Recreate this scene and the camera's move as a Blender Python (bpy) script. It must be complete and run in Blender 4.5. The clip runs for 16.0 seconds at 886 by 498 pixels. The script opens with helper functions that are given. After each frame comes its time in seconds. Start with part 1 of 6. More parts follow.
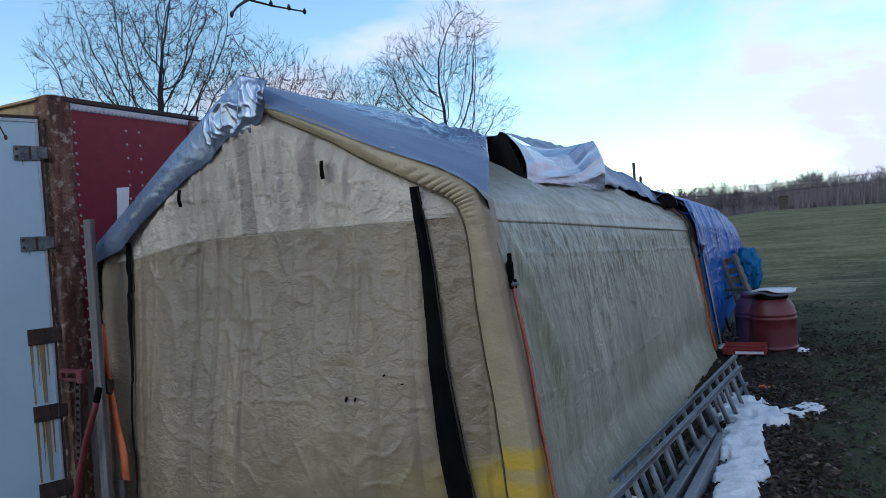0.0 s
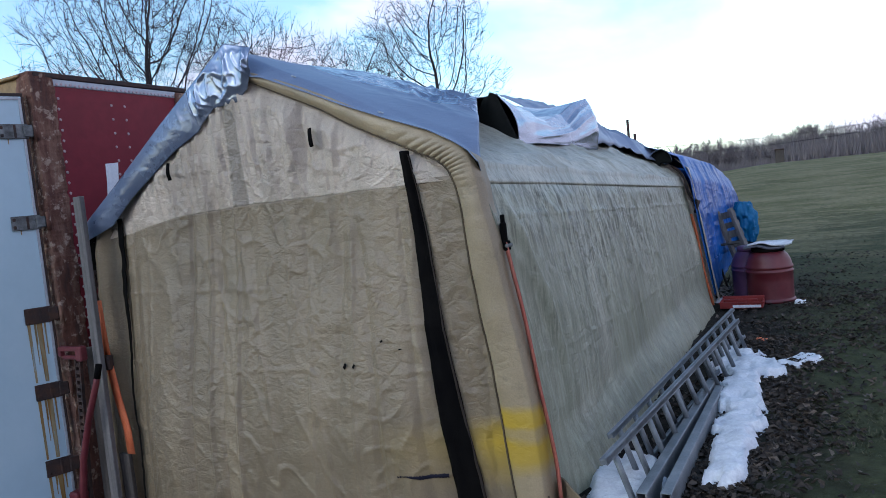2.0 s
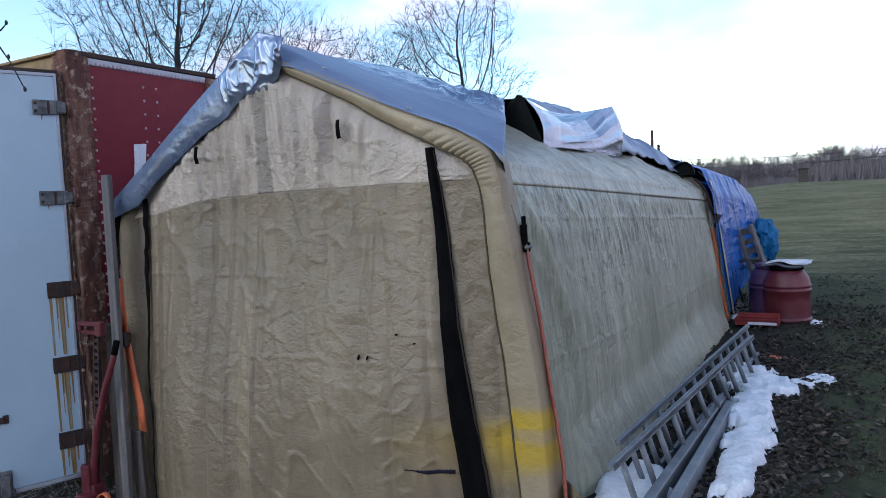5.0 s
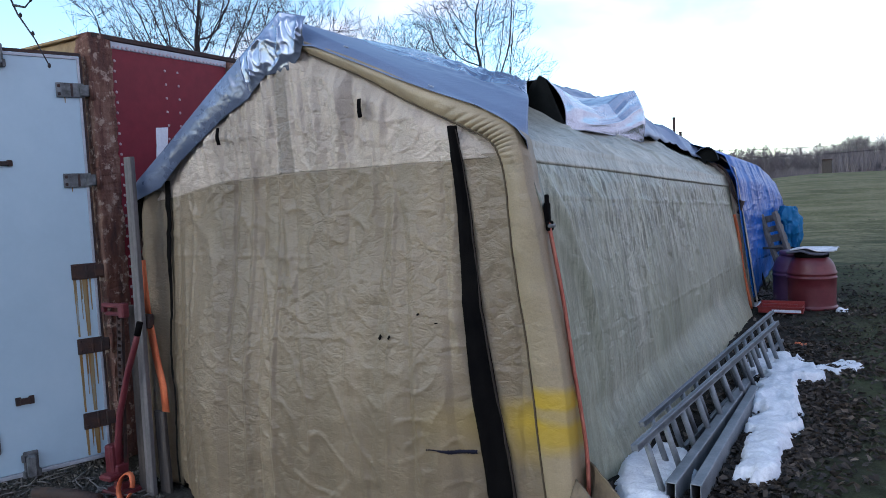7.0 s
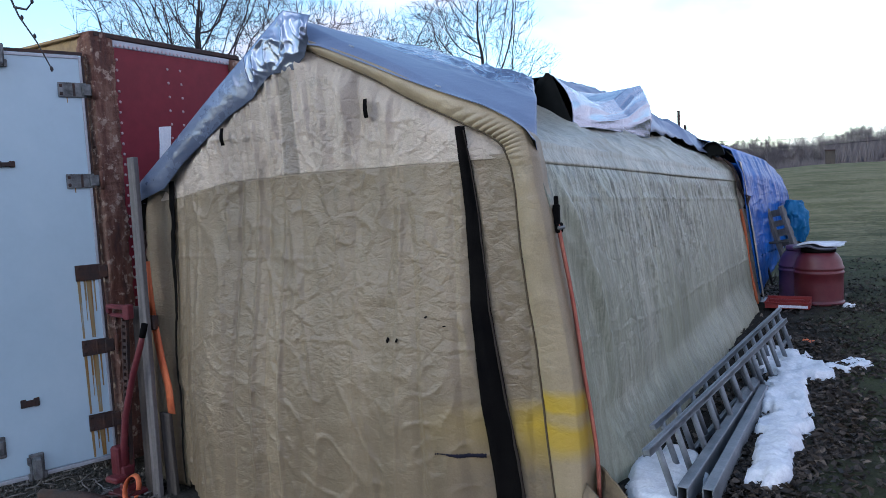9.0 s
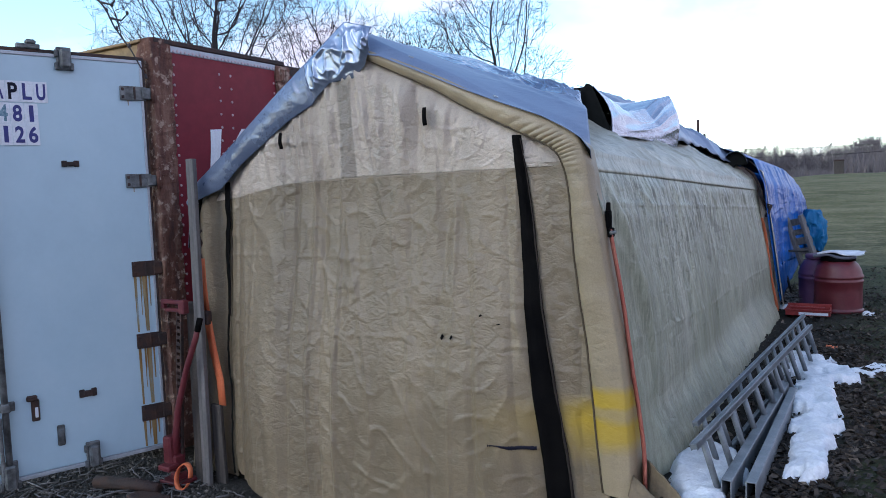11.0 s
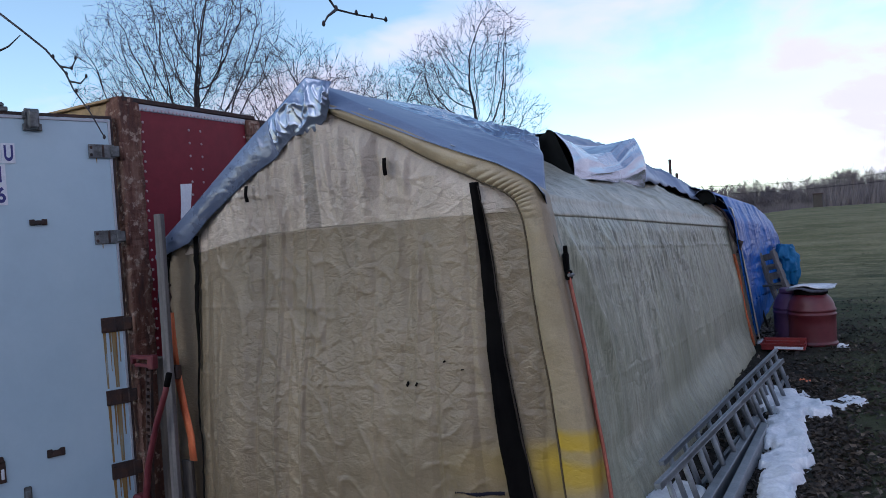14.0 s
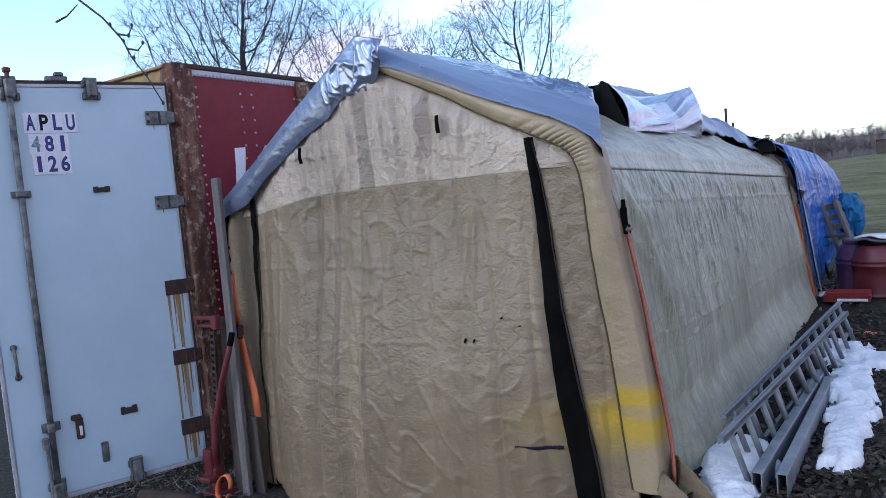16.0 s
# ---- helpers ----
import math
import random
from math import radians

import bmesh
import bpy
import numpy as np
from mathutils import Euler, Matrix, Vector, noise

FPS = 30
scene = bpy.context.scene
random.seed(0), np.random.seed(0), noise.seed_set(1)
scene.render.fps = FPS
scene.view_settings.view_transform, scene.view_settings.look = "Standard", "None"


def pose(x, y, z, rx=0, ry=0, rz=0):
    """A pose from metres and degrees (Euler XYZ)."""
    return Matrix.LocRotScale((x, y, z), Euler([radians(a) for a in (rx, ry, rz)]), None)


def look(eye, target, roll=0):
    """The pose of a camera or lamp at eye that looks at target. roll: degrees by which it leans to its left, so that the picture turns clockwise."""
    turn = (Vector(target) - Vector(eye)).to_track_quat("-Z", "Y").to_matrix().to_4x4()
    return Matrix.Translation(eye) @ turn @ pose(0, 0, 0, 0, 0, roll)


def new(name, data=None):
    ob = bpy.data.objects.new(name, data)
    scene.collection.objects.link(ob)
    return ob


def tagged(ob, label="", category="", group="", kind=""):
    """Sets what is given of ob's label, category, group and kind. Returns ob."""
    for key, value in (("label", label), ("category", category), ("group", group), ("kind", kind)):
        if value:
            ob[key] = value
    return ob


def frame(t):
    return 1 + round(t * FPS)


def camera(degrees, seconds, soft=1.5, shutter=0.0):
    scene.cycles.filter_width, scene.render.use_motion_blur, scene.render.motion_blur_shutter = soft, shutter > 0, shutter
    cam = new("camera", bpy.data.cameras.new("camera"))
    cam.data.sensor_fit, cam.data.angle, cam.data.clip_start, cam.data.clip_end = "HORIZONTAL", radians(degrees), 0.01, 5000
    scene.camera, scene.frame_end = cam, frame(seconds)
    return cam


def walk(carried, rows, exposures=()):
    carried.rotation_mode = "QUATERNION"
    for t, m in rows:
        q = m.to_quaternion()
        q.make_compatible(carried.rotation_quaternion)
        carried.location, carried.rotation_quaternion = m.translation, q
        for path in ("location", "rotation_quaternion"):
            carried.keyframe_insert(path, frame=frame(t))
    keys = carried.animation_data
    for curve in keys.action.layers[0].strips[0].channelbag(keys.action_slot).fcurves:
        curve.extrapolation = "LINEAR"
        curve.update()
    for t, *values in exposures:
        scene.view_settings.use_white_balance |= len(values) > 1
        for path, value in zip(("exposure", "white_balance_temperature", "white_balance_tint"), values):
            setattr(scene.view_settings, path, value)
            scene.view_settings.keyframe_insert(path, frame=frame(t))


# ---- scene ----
cam = camera(63.0, 16.0, soft=0.55)
PATH = [
    (0, (1.262, -3.301, 1.609), (0.33, -1.532, 1.572), -3.8),
    (0.5, (1.306, -3.297, 1.611), (0.412, -1.508, 1.559), -5.5),
    (1, (1.297, -3.272, 1.602), (0.395, -1.489, 1.525), -5.4),
    (1.5, (1.296, -3.265, 1.604), (0.394, -1.487, 1.44), -6.1),
    (2, (1.274, -3.274, 1.597), (0.342, -1.509, 1.465), -5.9),
    (2.5, (1.278, -3.274, 1.592), (0.368, -1.5, 1.435), -6.1),
    (3, (1.303, -3.275, 1.608), (0.394, -1.5, 1.451), -5.9),
    (3.5, (1.303, -3.297, 1.598), (0.363, -1.536, 1.469), -5.6),
    (4, (1.297, -3.301, 1.59), (0.349, -1.544, 1.477), -5.2),
    (4.5, (1.289, -3.3, 1.579), (0.313, -1.56, 1.439), -5.0),
    (5, (1.266, -3.31, 1.587), (0.297, -1.565, 1.458), -2.6),
    (5.2, (1.278, -3.316, 1.586), (0.269, -1.595, 1.447), -2.2),
    (7.3, (1.23, -3.303, 1.516), (0.22, -1.583, 1.368), -2.7),
    (7.5, (1.229, -3.318, 1.533), (0.227, -1.593, 1.394), -2.6),
    (8, (1.241, -3.3, 1.534), (0.236, -1.578, 1.377), -3.2),
    (8.5, (1.222, -3.285, 1.57), (0.239, -1.552, 1.395), -3.2),
    (8.7, (1.206, -3.276, 1.569), (0.185, -1.565, 1.399), -2.9),
    (10.8, (1.073, -3.541, 1.574), (0.136, -1.782, 1.409), -2.8),
    (11, (1.053, -3.588, 1.586), (0.026, -1.88, 1.427), -2.0),
    (11.5, (1.054, -3.556, 1.573), (-0.057, -1.903, 1.387), -1.1),
    (12, (1.136, -3.489, 1.578), (0.096, -1.792, 1.383), -5.3),
    (12.5, (1.211, -3.492, 1.59), (0.222, -1.761, 1.433), -6.9),
    (13, (1.225, -3.545, 1.607), (0.225, -1.813, 1.567), -3.9),
    (13.5, (1.197, -3.537, 1.607), (0.185, -1.813, 1.573), -4.6),
    (14, (1.205, -3.559, 1.597), (0.208, -1.826, 1.558), -3.7),
    (14.5, (1.176, -3.583, 1.583), (0.097, -1.904, 1.447), -1.3),
    (15, (1.167, -3.581, 1.579), (0.061, -1.921, 1.433), -2.6),
    (15.5, (1.15, -3.569, 1.578), (0.008, -1.937, 1.395), -3.6),
    (16, (1.164, -3.576, 1.596), (0.051, -1.92, 1.452), -5.1),
]
EXPOSURES = [(0, -0.95, 5600, 18), (0.6, -1.2, 5400, 18), (1.1, -1.15, 5450, 19), (1.6, -0.73, 5850, 23), (2.1, -0.58, 5750, 22), (5, -0.53, 5800, 24), (8, -0.43, 5850, 24), (11, -0.38, 5800, 24), (12.5, -0.33, 5800, 28), (12.9, -0.85, 5950, 28), (13.3, -0.92, 5870, 27), (14.0, -0.92, 5870, 27), (14.5, -0.85, 5850, 28), (15.0, -0.49, 5750, 26), (16, -0.33, 5800, 28)]
walk(cam, [(t, look(eye, target, roll)) for t, eye, target, roll in PATH], EXPOSURES)

# ---- light ----
SUN_AZ, SUN_EL = 205.0, 30.0   # degrees to the right of +y, above the horizon
world = bpy.data.worlds.new("sky")
scene.world = world
world.use_nodes = True
wt = world.node_tree
wt.nodes.clear()


def node(tree, kind, **values):
    n = tree.nodes.new(kind)
    for key, value in values.items():
        if key in n.inputs:
            n.inputs[key].default_value = value
        else:
            setattr(n, key, value)
    return n


def ramp(tree, source, stops):
    n = tree.nodes.new("ShaderNodeValToRGB")
    while len(n.color_ramp.elements) < len(stops):
        n.color_ramp.elements.new(0.5)
    for e, (at, c) in zip(n.color_ramp.elements, stops):
        e.position = at
        e.color = (c, c, c, 1) if isinstance(c, (int, float)) else (*c, 1)
    tree.links.new(source, n.inputs[0])
    return n.outputs[0]


def mix(tree, factor, a, b, blend="MIX"):
    n = tree.nodes.new("ShaderNodeMix")
    n.data_type, n.blend_type = "RGBA", blend
    for slot, v in ((0, factor), (6, a), (7, b)):
        if isinstance(v, (int, float)):
            n.inputs[slot].default_value = v if slot == 0 else (v, v, v, 1)
        elif isinstance(v, tuple):
            n.inputs[slot].default_value = (*v, 1)
        else:
            tree.links.new(v, n.inputs[slot])
    return n.outputs[2]


def calc(tree, op, a, b=0.0):
    n = tree.nodes.new("ShaderNodeMath")
    n.operation = op
    for slot, v in ((0, a), (1, b)):
        if isinstance(v, (int, float)):
            n.inputs[slot].default_value = v
        else:
            tree.links.new(v, n.inputs[slot])
    return n.outputs[0]


sky = node(wt, "ShaderNodeTexSky", sky_type="NISHITA", sun_disc=False, sun_elevation=radians(SUN_EL), sun_rotation=radians(SUN_AZ), air_density=1.0, dust_density=0.6, ozone_density=1.2)
coord = wt.nodes.new("ShaderNodeTexCoord")
stretch = node(wt, "ShaderNodeMapping", Scale=(1.0, 1.0, 2.6), Location=(0.35, 0.1, 0.0))
wt.links.new(coord.outputs["Generated"], stretch.inputs["Vector"])
clouds = node(wt, "ShaderNodeTexNoise", Scale=2.1, Detail=9.0, Roughness=0.55, Distortion=0.25)
wt.links.new(stretch.outputs[0], clouds.inputs["Vector"])
split = wt.nodes.new("ShaderNodeSeparateXYZ")
wt.links.new(coord.outputs["Generated"], split.inputs[0])
# thicker cloud towards +x and towards the horizon
lean = calc(wt, "MULTIPLY_ADD", split.outputs[0], 0.20)
lean.node.inputs[2].default_value = 0.0
low = calc(wt, "MULTIPLY", split.outputs[2], -0.32)
density = calc(wt, "ADD", calc(wt, "ADD", clouds.outputs["Fac"], lean), low)
cover = ramp(wt, density, [(0.36, 0.0), (0.50, 1.0)])
shade = ramp(wt, density, [(0.45, (1.75, 1.78, 1.88)), (0.66, (1.6, 1.64, 1.76)), (0.82, (0.95, 1.0, 1.18))])
skyblue = mix(wt, 1.0, sky.outputs[0], (0.43, 0.475, 0.395), "MULTIPLY")
sky_colour = mix(wt, cover, skyblue, shade)
back = node(wt, "ShaderNodeBackground", Strength=1.0)
wt.links.new(sky_colour, back.inputs["Color"])
out = wt.nodes.new("ShaderNodeOutputWorld")
wt.links.new(back.outputs[0], out.inputs["Surface"])

sun = new("sun", bpy.data.lights.new("sun", "SUN"))
sun.data.energy, sun.data.angle, sun.data.color = 0.40, radians(22), (1.0, 0.95, 0.88)
az, el = radians(SUN_AZ), radians(SUN_EL)
sun.matrix_world = look((math.sin(az) * 50, math.cos(az) * 50, math.tan(el) * 50), (0, 0, 0))


# ---- materials ----
def material(name, colours, scale=4.0, rough=0.6, metal=0.0, bump=0.0, fine=60.0, stretch=(1, 1, 1), speck=None, detail=6.0, ridged=False, transmit=0.0, grit=(0.88, 1.07), spec=0.5):
    """A surface whose colour wanders between the given colours, with fine relief and roughness that varies."""
    m = bpy.data.materials.new(name)
    m.use_nodes = True
    t = m.node_tree
    b = t.nodes["Principled BSDF"]
    c = t.nodes.new("ShaderNodeTexCoord")
    mp = node(t, "ShaderNodeMapping", Scale=stretch)
    t.links.new(c.outputs["Object"], mp.inputs["Vector"])
    n1 = node(t, "ShaderNodeTexNoise", Scale=scale, Detail=detail, Roughness=0.6)
    n2 = node(t, "ShaderNodeTexNoise", Scale=fine, Detail=4.0, Roughness=0.6)
    if ridged:
        n2.noise_type = "RIDGED_MULTIFRACTAL"
    t.links.new(mp.outputs[0], n1.inputs["Vector"])
    t.links.new(c.outputs["Object"], n2.inputs["Vector"])
    k = len(colours) - 1
    col = ramp(t, n1.outputs["Fac"], [(0.3 + 0.4 * i / max(k, 1), q) for i, q in enumerate(colours)])
    grain = ramp(t, n2.outputs["Fac"], [(0.3, grit[0]), (0.7, grit[1])])
    col = mix(t, 1.0, col, grain, "MULTIPLY")
    if speck:
        n3 = node(t, "ShaderNodeTexNoise", Scale=speck[1], Detail=5.0, Roughness=0.65)
        t.links.new(c.outputs["Object"], n3.inputs["Vector"])
        col = mix(t, ramp(t, n3.outputs["Fac"], [(speck[2], 0.0), (speck[2] + 0.08, 1.0)]), col, speck[0])
    t.links.new(col, b.inputs["Base Color"])
    b.inputs["Metallic"].default_value = metal
    b.inputs["Specular IOR Level"].default_value = spec
    r = ramp(t, n1.outputs["Fac"], [(0.3, max(rough - 0.1, 0.05)), (0.7, min(rough + 0.1, 1.0))])
    t.links.new(r, b.inputs["Roughness"])
    if bump:
        bp = node(t, "ShaderNodeBump", Strength=min(bump, 1.0), Distance=0.01)
        t.links.new(n2.outputs["Fac"], bp.inputs["Height"])
        t.links.new(bp.outputs[0], b.inputs["Normal"])
    if transmit:
        tr = node(t, "ShaderNodeBsdfTranslucent")
        t.links.new(col, tr.inputs["Color"])
        mx = node(t, "ShaderNodeMixShader", Fac=transmit)
        t.links.new(b.outputs[0], mx.inputs[1])
        t.links.new(tr.outputs[0], mx.inputs[2])
        t.links.new(mx.outputs[0], t.nodes["Material Output"].inputs["Surface"])
    return m


def canvas(name, colours, streak=0.0, stain="", crease=1.0, rough=0.42, transmit=0.08, big=1.2, lap_shade=()):
    """Coated cloth: creases at two scales, water streaks, mildew, and a yellow spray stain where it has one."""
    m = bpy.data.materials.new(name)
    m.use_nodes = True
    t = m.node_tree
    b = t.nodes["Principled BSDF"]
    c = t.nodes.new("ShaderNodeTexCoord")
    xyz = t.nodes.new("ShaderNodeSeparateXYZ")
    t.links.new(c.outputs["Object"], xyz.inputs[0])
    n1 = node(t, "ShaderNodeTexNoise", Scale=big, Detail=3.0, Roughness=0.5)
    t.links.new(c.outputs["Object"], n1.inputs["Vector"])
    col = ramp(t, n1.outputs["Fac"], [(0.3, colours[0]), (0.55, colours[1]), (0.75, colours[2])])
    weave = node(t, "ShaderNodeTexNoise", Scale=140.0, Detail=3.0)
    t.links.new(c.outputs["Object"], weave.inputs["Vector"])
    col = mix(t, 1.0, col, ramp(t, weave.outputs["Fac"], [(0.3, 0.9), (0.7, 1.08)]), "MULTIPLY")
    # upright pack-fold bands, their contrast raised to stand for light along the folds
    band = node(t, "ShaderNodeMapping", Scale=(2.3, 2.3, 0.12))
    t.links.new(c.outputs["Object"], band.inputs["Vector"])
    n4 = node(t, "ShaderNodeTexNoise", Scale=1.6, Detail=3.0)
    t.links.new(band.outputs[0], n4.inputs["Vector"])
    col = mix(t, 1.0, col, ramp(t, n4.outputs["Fac"], [(0.35, 0.83), (0.65, 1.13)]), "MULTIPLY")
    # strips darkened in the colour, where doubled cloth lets less daylight through
    for x0, x1, k in lap_shade:
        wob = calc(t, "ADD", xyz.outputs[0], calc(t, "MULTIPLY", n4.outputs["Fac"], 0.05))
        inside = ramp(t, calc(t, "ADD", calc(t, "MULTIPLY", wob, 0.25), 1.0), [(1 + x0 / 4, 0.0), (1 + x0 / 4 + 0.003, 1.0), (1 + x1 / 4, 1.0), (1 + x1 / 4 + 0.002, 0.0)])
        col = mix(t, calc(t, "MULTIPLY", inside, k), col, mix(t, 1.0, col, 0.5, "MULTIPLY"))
    # small dark scuffs
    n6 = node(t, "ShaderNodeTexNoise", Scale=9.0, Detail=7.0, Roughness=0.7)
    t.links.new(c.outputs["Object"], n6.inputs["Vector"])
    col = mix(t, calc(t, "MULTIPLY", ramp(t, n6.outputs["Fac"], [(0.58, 0.0), (0.72, 1.0)]), 0.45), col, (0.12, 0.105, 0.07))
    if streak:
        def runs(across, down, scale):
            mp = node(t, "ShaderNodeMapping", Scale=(across, across, down))
            t.links.new(c.outputs["Object"], mp.inputs["Vector"])
            n = node(t, "ShaderNodeTexNoise", Scale=scale, Detail=8.0, Roughness=0.72, Distortion=0.3)
            t.links.new(mp.outputs[0], n.inputs["Vector"])
            return n.outputs["Fac"]

        wide, thin = runs(5.0, 0.5, 2.2), runs(12.0, 0.9, 2.4)
        height = calc(t, "MULTIPLY", xyz.outputs[2], 0.5)
        fade = ramp(t, height, [(0.10, 0.30), (0.36, 0.35), (0.56, 0.75), (0.68, 1.0), (0.82, 1.0), (0.86, 0.45), (0.95, 0.35)])
        patch = ramp(t, n1.outputs["Fac"], [(0.34, 0.35), (0.52, 1.0)])
        dark = calc(t, "MULTIPLY", calc(t, "MULTIPLY", ramp(t, thin, [(0.47, 0.0), (0.57, 1.0)]), fade), patch)
        col = mix(t, calc(t, "MULTIPLY", dark, 0.90 * streak), col, (0.055, 0.057, 0.036))
        col = mix(t, calc(t, "MULTIPLY", ramp(t, wide, [(0.48, 0.0), (0.66, 1.0)]), 0.55 * streak), col, (0.16, 0.175, 0.11))
        pale = calc(t, "MULTIPLY", ramp(t, thin, [(0.34, 1.0), (0.43, 0.0)]), 0.40 * streak)
        col = mix(t, pale, col, (0.50, 0.50, 0.42))
    if stain:
        n5 = node(t, "ShaderNodeTexNoise", Scale=6.0, Detail=4.0)
        t.links.new(c.outputs["Object"], n5.inputs["Vector"])
        z = calc(t, "ADD", xyz.outputs[2], calc(t, "MULTIPLY", n5.outputs["Fac"], 0.06))
        if stain == "sleeve":
            spray = ramp(t, z, [(0.22, 0.0), (0.31, 0.85), (0.385, 0.95), (0.43, 0.30), (0.46, 0.35), (0.485, 1.0), (0.55, 0.9), (0.60, 0.0)])
        else:
            side = ramp(t, calc(t, "ADD", xyz.outputs[0], 1.0), [(0.10, 0.0), (0.42, 0.22), (0.56, 0.30), (0.64, 0.60), (0.74, 1.0)])
            spray = calc(t, "MULTIPLY", ramp(t, z, [(0.12, 0.0), (0.28, 0.55), (0.38, 1.0), (0.45, 0.7), (0.53, 0.0)]), side)
        col = mix(t, calc(t, "MULTIPLY", spray, 0.9), col, (0.44, 0.29, 0.012))
    t.links.new(col, b.inputs["Base Color"])
    b.inputs["Roughness"].default_value = rough
    def wrinkle(scale, stretch, turn, ridged, detail, amount, depth, below, mask=None):
        mp = node(t, "ShaderNodeMapping", Scale=stretch, Rotation=turn)
        t.links.new(c.outputs["Object"], mp.inputs["Vector"])
        n = node(t, "ShaderNodeTexNoise", Scale=scale, Detail=detail, Roughness=0.55, Distortion=0.35)
        if ridged:
            n.noise_type = "RIDGED_MULTIFRACTAL"
        t.links.new(mp.outputs[0], n.inputs["Vector"])
        h = n.outputs["Fac"]
        if mask is not None:
            h = calc(t, "MULTIPLY", h, mask)
        bp = node(t, "ShaderNodeBump", Strength=amount * crease, Distance=depth)
        t.links.new(h, bp.inputs["Height"])
        if below is not None:
            t.links.new(below, bp.inputs["Normal"])
        return bp.outputs[0]

    def crumple(scale, stretch, turn, amount, depth, below, warp=0.12):
        """Flat facets that meet in sharp creases, as in crumpled sheet."""
        mp = node(t, "ShaderNodeMapping", Scale=stretch, Rotation=turn)
        t.links.new(c.outputs["Object"], mp.inputs["Vector"])
        w = node(t, "ShaderNodeTexNoise", Scale=scale * 0.7, Detail=3.0)
        t.links.new(mp.outputs[0], w.inputs["Vector"])
        v = node(t, "ShaderNodeTexVoronoi", Scale=scale, Detail=2.0, Roughness=0.6)
        v.feature = "DISTANCE_TO_EDGE"
        t.links.new(mix(t, warp, mp.outputs[0], w.outputs["Color"], "ADD"), v.inputs["Vector"])
        bp = node(t, "ShaderNodeBump", Strength=amount * crease, Distance=depth)
        t.links.new(calc(t, "MULTIPLY", v.outputs["Distance"], zone), bp.inputs["Height"])
        t.links.new(below, bp.inputs["Normal"])
        return bp.outputs[0]

    zone = ramp(t, n1.outputs["Fac"], [(0.36, 0.35), (0.62, 1.0)])
    nrm = wrinkle(5.0, (1.5, 1.5, 0.5), (0, 0.1, 0), False, 3.0, 0.28, 0.022, None)
    nrm = wrinkle(6.0, (1.6, 1.6, 0.5), (0, 0.2, 0), True, 3.0, 0.4, 0.010, nrm)
    nrm = crumple(4.0, (1.4, 1.4, 0.8), (0, 0.5, 0), 0.5, 0.045, nrm)
    nrm = crumple(9.0, (0.8, 0.8, 1.3), (0, -0.4, 0), 0.9, 0.030, nrm)
    nrm = crumple(17.0, (0.9, 0.9, 1.2), (0, 0.7, 0), 0.7, 0.018, nrm)
    nrm = wrinkle(24.0, (1.0, 1.0, 1.0), (0.3, 0.2, 0), True, 4.0, 0.6, 0.004, nrm, zone)
    t.links.new(nrm, b.inputs["Normal"])
    if transmit:
        tr = node(t, "ShaderNodeBsdfTranslucent")
        t.links.new(col, tr.inputs["Color"])
        mx = node(t, "ShaderNodeMixShader", Fac=transmit)
        t.links.new(b.outputs[0], mx.inputs[1])
        t.links.new(tr.outputs[0], mx.inputs[2])
        t.links.new(mx.outputs[0], t.nodes["Material Output"].inputs["Surface"])
    return m


M_FRONT = canvas("tan canvas", [(0.182, 0.141, 0.091), (0.212, 0.164, 0.106), (0.238, 0.184, 0.120)], stain="panel", lap_shade=((-1.78, -1.70, 0.12), (-2.45, -2.12, 0.10)))
# on the gable this paleness is daylight through the cloth, put into the colour
M_GABLE = canvas("pale canvas", [(0.50, 0.42, 0.34), (0.56, 0.475, 0.39), (0.61, 0.52, 0.435)], transmit=0.25, lap_shade=((-1.765, -1.655, 0.85), (-2.08, -1.93, 0.30), (-2.60, -2.45, 0.15)), crease=1.5, rough=0.36)
M_SIDE = canvas("weathered canvas", [(0.27, 0.275, 0.195), (0.345, 0.345, 0.255), (0.40, 0.39, 0.305)], streak=1.0, crease=0.8)
M_ROOF = canvas("faded roof canvas", [(0.36, 0.34, 0.26), (0.42, 0.40, 0.32), (0.47, 0.45, 0.37)], streak=0.6, crease=0.8)
M_SLEEVE = canvas("tan pole sleeve canvas", [(0.30, 0.235, 0.148), (0.34, 0.268, 0.172), (0.37, 0.295, 0.192)], stain="sleeve", crease=0.5)
M_TAPE = material("dark brown tape", [(0.018, 0.013, 0.011), (0.035, 0.027, 0.022)], 9, 0.7, bump=0.4, fine=200, spec=0.2)
M_SEAM = material("dark seam shade", [(0.05, 0.035, 0.02), (0.09, 0.065, 0.035)], 20, 0.8)
M_SLATE = material("slate grey plastic sheet", [(0.06, 0.065, 0.09), (0.10, 0.105, 0.14)], 8, 0.5, bump=0.3)
M_ZIP = material("black webbing", [(0.004, 0.004, 0.0045), (0.009, 0.0085, 0.008)], 6, 0.9, bump=0.5, fine=220, spec=0.02)
M_ORANGE = material("orange webbing", [(0.56, 0.11, 0.035), (0.70, 0.19, 0.075)], 9, 0.7, bump=0.4, fine=260)
M_PINK = material("faded red webbing", [(0.27, 0.050, 0.036), (0.40, 0.15, 0.11)], 9, 0.75, bump=0.4, fine=260)
M_TARPDARK = material("black tarp underside", [(0.008, 0.009, 0.009), (0.016, 0.017, 0.015)], 3, 0.9, spec=0.05)


